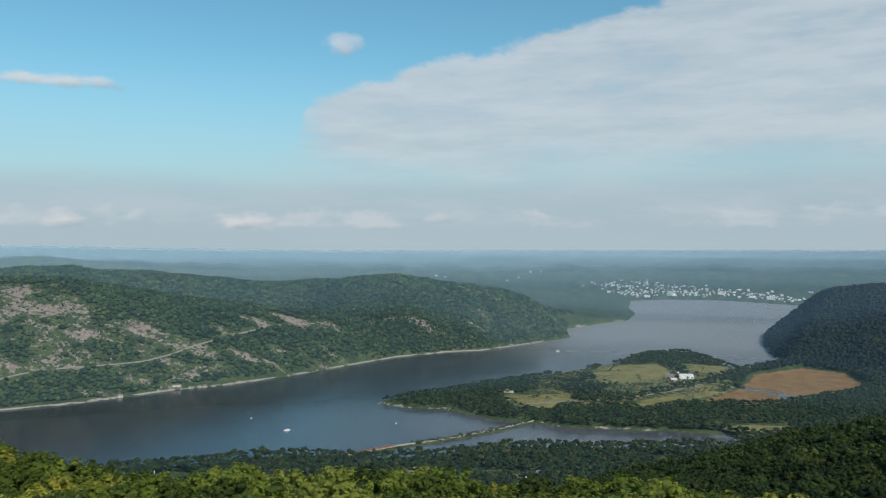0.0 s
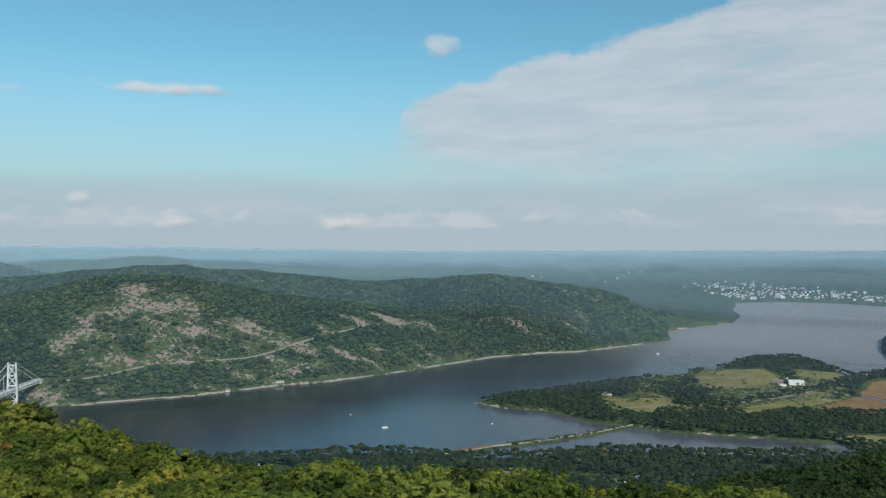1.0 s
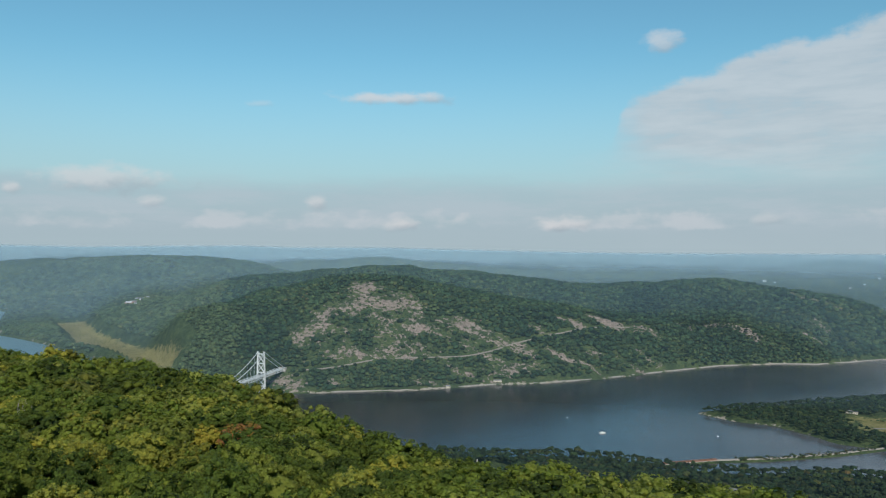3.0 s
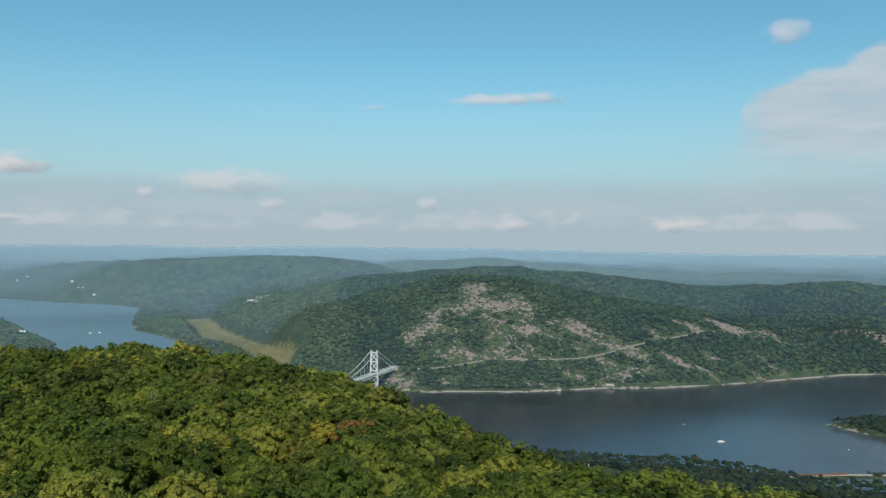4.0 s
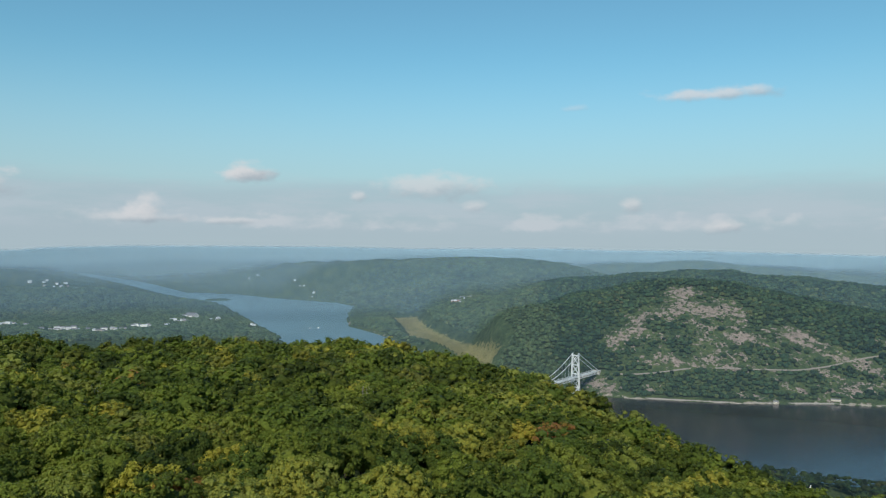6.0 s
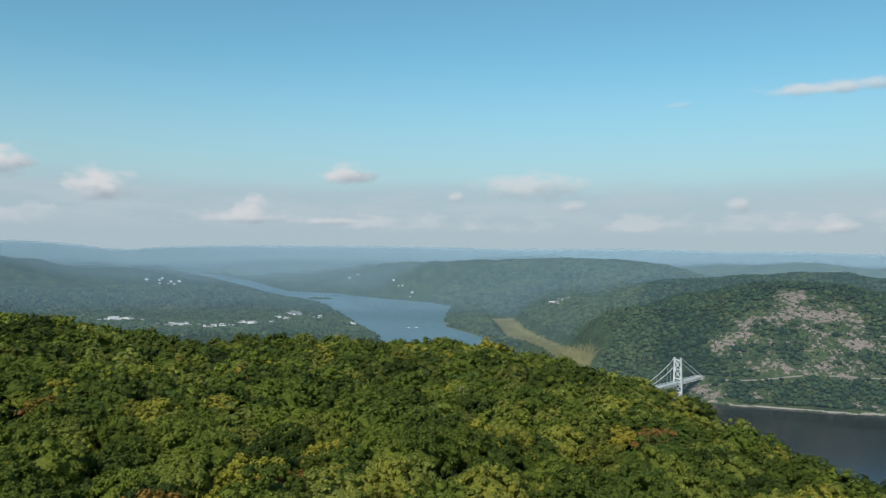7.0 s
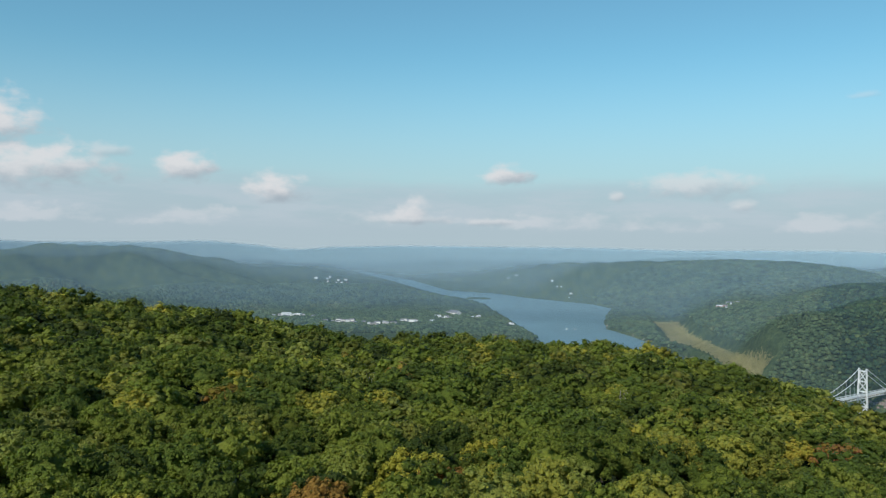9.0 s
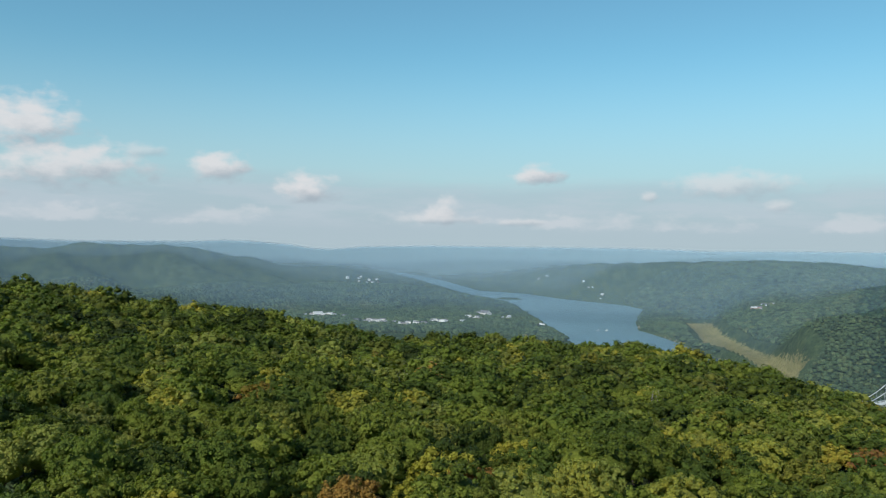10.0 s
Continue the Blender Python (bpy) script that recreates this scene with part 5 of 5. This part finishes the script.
# ---- boats ----
def motorboat(label, length):
    ob = tagged(new("motorboat"), label, "boat", "boats on the river")
    L, w = length, length * 0.28
    bm = bmesh.new()
    ring = [(-0.5, 0.42), (-0.2, 0.5), (0.15, 0.46), (0.36, 0.28), (0.5, 0.0), (0.36, -0.28), (0.15, -0.46), (-0.2, -0.5), (-0.5, -0.42)]
    lo = [bm.verts.new((x * L * 0.92, y * w * 0.8, -0.3)) for x, y in ring]
    hi = [bm.verts.new((x * L, y * w, L * (0.10 + 0.04 * max(0, x)))) for x, y in ring]
    for i in range(len(ring)):
        j = (i + 1) % len(ring)
        bm.faces.new((lo[i], lo[j], hi[j], hi[i]))
    bm.faces.new(hi)
    part("hull", bm, WHITE, ob)
    bm = bmesh.new()
    box(bm, -0.22 * L, -0.3 * w, 0.1 * L, 0.16 * L, 0.3 * w, 0.2 * L)
    part("cabin", bm, WHITE, ob)
    bm = bmesh.new()
    box(bm, -0.2 * L, -0.31 * w, 0.145 * L, 0.165 * L, 0.31 * w, 0.18 * L)
    part("windscreen", bm, GLASS, ob, "dark tinted windscreen")
    bm = bmesh.new()
    box(bm, -0.25 * L, -0.33 * w, 0.2 * L, 0.1 * L, 0.33 * w, 0.215 * L)
    part("roof", bm, WHITE, ob)
    return ob


for az, r, length, turn in ((-11.21, 1732, 15, 20), (-13.68, 1876, 5, 60), (8.28, 3022, 13, 5), (12.18, 3436, 11, -20), (21.6, 4546, 12, 15), (-54.8, 4000, 14, 10), (-54.22, 4006, 14, -15), (-3.4, 1770, 4, 40)):
    stand(motorboat("white motorboat moored on the open river" if length > 6 else "small pale dinghy on the open river", length), az, r, turn, 0.0)

# ---- buildings ----
FARM = "buildings on the island"
stand(house("long white hall with a bright white roof", 40, 16, 8, WHITE, TIN, 8, name="hall", category="building", group=FARM), 17.15, 2412, 12)
stand(house("pinkish brick storehouse with a grey roof", 24, 14, 9, BRICKRED, SLATE, 5, name="storehouse", category="building", group=FARM), 16.05, 2400, -8)
stand(house("low brick storehouse with a pale roof", 16, 12, 6, BRICKRED, TIN, 4, name="storehouse", category="building", group=FARM), 16.35, 2350, 10)
stand(house("small white shed beside the hall", 10, 8, 4, WHITE, TIN, 2, name="shed", category="shed", group=FARM), 16.95, 2345, 0)
stand(house("small white shed with a slate roof", 8, 6, 3.5, WHITE, SLATE, 2, name="shed", category="shed", group=FARM), 16.5, 2310, 30)
stand(house("grey ruined storehouse among the trees", 26, 10, 5, CREAM, SLATE, 5, name="storehouse", category="building", group=FARM), 4.75, 2098, 5)


def water_tower():
    ob = tagged(new("water_tower"), "white round water tower beside the island hall", "tower")
    bm = bmesh.new()
    bmesh.ops.create_cone(bm, cap_ends=True, segments=20, radius1=4.6, radius2=4.6, depth=9, matrix=Matrix.Translation((0, 0, 15)))
    part("tank", bm, WHITE, ob)
    bm = bmesh.new()
    bmesh.ops.create_cone(bm, cap_ends=True, segments=20, radius1=4.9, radius2=0.3, depth=3, matrix=Matrix.Translation((0, 0, 21)))
    part("cap", bm, WHITE, ob)
    for i in range(6):
        a = math.pi * i / 3
        bm = bmesh.new()
        bar(bm, (4.6 * math.cos(a), 4.6 * math.sin(a), -1), (4.0 * math.cos(a), 4.0 * math.sin(a), 10.6), 0.6)
        part("leg", bm, STEEL, ob)
    return ob


tower = stand(water_tower(), 16.62, 2440)
tower.scale = (0.62, 0.62, 0.62)
stand(house("cream station house beside the railway", 24, 10, 9, CREAM, SLATE, 5, 0.15, name="station", category="building"), -18.72, 2318, 8, 2.6)
stand(house("small grey lineside hut by the railway", 12, 7, 4.5, CREAM, SLATE, 3, name="hut", category="hut"), -22.3, 2238, 5, 2.6)
stand(house("grey boathouse on the river bank", 28, 10, 6, CREAM, SLATE, 6, name="boathouse", category="building"), -22.55, 1508, 15, 1.5)


def mast():
    ob = tagged(new("mast"), "tall slim white mast rising above the trees", "mast")
    bm = bmesh.new()
    tube(bm, [(0, 0, -1), (0, 0, 15), (0, 0, 30)], 0.45, 8)
    part("pole", bm, WHITE, ob)
    for z in (20.0, 26.0):
        bm = bmesh.new()
        bar(bm, (-1.8, 0, z), (1.8, 0, z), 0.4)
        part("crossarm", bm, WHITE, ob)
    return ob


stand(mast(), -20.15, 1350)
SHORE_H = "houses in the shore wood"
for (az, r), (w, d, h, m1, m2, turn) in zip(SHORE_HOMES, ((22, 9, 4, PALE, SLATE, 4), (12, 8, 5, PALE, TIN, 20), (10, 7, 5, PALE, SLATE, -25), (13, 8, 5, CREAM, SLATE, 35), (11, 8, 5, PALE, SLATE, -10),
                                                          (10, 7, 5, PALE, SLATE, 15), (9, 7, 5, WHITE, SLATE, 0), (9, 7, 5, PALE, SLATE, 30), (12, 8, 5, CREAM, SLATE, 10))):
    stand(house("pale house among the trees near the shore", w, d, h, m1, m2, 3, group=SHORE_H), az, r, turn)

# towns beyond the water, house by house
g = np.random.default_rng(77)


def settle(group, label, spots, each, spread, size):
    for az, r in spots:
        for i in range(each):
            a, d = az + g.normal() * spread / r * 57.3, r + g.normal() * spread * 1.2
            x, y = polar(np.array([a]), np.array([d]))[0]
            z, coast = land(np.array([x]), np.array([y]))
            if coast[0] < 12:
                continue
            pale = g.uniform() < 0.72
            s = size * g.uniform(0.6, 1.5)
            stand(house(label, s * g.uniform(1.0, 2.2), s * 0.8, min(s * g.uniform(0.5, 0.9), 11.0), PALE if pale else (CREAM if g.uniform() < 0.6 else BRICKRED), TIN if g.uniform() < 0.5 else SLATE, group=group), a, d, g.uniform(-50, 50), float(z[0]) + 0.5)


settle("riverside town", "pale town building by the bay", [(11.4, 7139), (12.4, 6900), (13.1, 6500), (14.3, 7281), (15.0, 6900), (15.7, 6551), (16.6, 6700), (14.3, 6180), (16.2, 6300), (17.4, 6420), (18.5, 6400), (19.4, 6500),
                                                           (20.3, 6610), (21.3, 6300), (21.6, 6450), (22.5, 6100), (23.4, 6020)], 7, 95, 9)
settle("riverside town", "long pale waterfront warehouse", [(14.5, 6130), (16.1, 6290), (21.4, 6240), (22.4, 6080)], 1, 10, 34)
settle("hill village", "white village house among trees", VILLAGE, 6, 34, 11)
settle("hill village", "large pale school building among trees", [(-62.9, 4300), (-75.1, 4060)], 1, 5, 34)
settle("bank houses", "white house near the river bank", [(-51.9, 5640), (-58.7, 7380), (-54.5, 6200), (-56.2, 6440)], 3, 45, 8)
settle("academy", "pale stone building across the river", [(-71.2, 6587), (-72.0, 6551), (-70.4, 6700), (-71.6, 6650)], 6, 90, 12)
settle("scattered buildings", "pale building far off in the woods", [(0.0, 7683), (2.7, 9800), (3.1, 9900), (5.2, 7440), (6.4, 8035), (9.1, 9700), (-65.1, 12000), (25.5, 6634), (26.2, 6700), (-8.5, 7076), (-60.5, 10500)], 2, 60, 11)
settle("valley hamlet", "white farm building in the valley", [(-44.3, 4230), (-44.0, 4260), (-39.2, 4440)], 5, 30, 12)


def far_roofs():
    """The rest of the bay town: hundreds of small gabled houses, too far off to tell apart."""
    V, F = [], []
    hub = [(11.6, 7100), (12.6, 6850), (13.4, 6480), (14.4, 7150), (15.2, 6800), (15.9, 6520), (16.8, 6650), (17.6, 6480), (18.8, 6480), (20.0, 6560), (21.4, 6400), (22.6, 6150), (23.4, 6060), (13.9, 6250)]
    for a0, r0 in hub:
        for _ in range(17):
            a, d = a0 + g.normal() * 0.75, r0 + g.normal() * 150
            x, y = polar(np.array([a]), np.array([d]))[0]
            z, coast = land(np.array([x]), np.array([y]))
            if coast[0] < 15:
                continue
            w, l, h, t = g.uniform(2.5, 4.5), g.uniform(3, 9), g.uniform(3, 7), g.uniform(0, 3.14)
            shape = np.array([(-l, -w, -2), (l, -w, -2), (l, w, -2), (-l, w, -2), (-l, -w, h), (l, -w, h), (l, w, h), (-l, w, h), (-l, 0, h + w * 0.7), (l, 0, h + w * 0.7)])
            c, q = math.cos(t), math.sin(t)
            p = np.column_stack([shape[:, 0] * c - shape[:, 1] * q + x, shape[:, 0] * q + shape[:, 1] * c + y, shape[:, 2] + z[0] + 3.0])
            b = 10 * len(V)
            V.append(p)
            F += [[b + i for i in f] for f in ((0, 1, 5, 4), (2, 3, 7, 6), (1, 2, 6, 5), (3, 0, 4, 7), (4, 5, 9, 8), (6, 7, 8, 9), (5, 6, 9, 9), (7, 4, 8, 8))]
    me = bpy.data.meshes.new("far_houses")
    me.from_pydata(warp(np.concatenate(V)).tolist(), [], [list(dict.fromkeys(f)) for f in F])
    me.materials.append(PATCHWORK)
    return tagged(new("far_houses", me), "crowded white and pale houses of a town beyond the bay", "houses", kind="stuff")


far_roofs()

# ---- dead trees above the wood ----
for az, r in ((-68.9, 318), (-50.7, 305), (-56.5, 420)):
    snag = tagged(new("dead_tree"), "bare bleached dead tree standing above the canopy", "tree")
    bm = trunk_bm(g, True)
    part("trunk", bm, DEADWOOD, snag)
    stand(snag, az, r)
    snag.scale = (0.75, 0.75, 1.2)
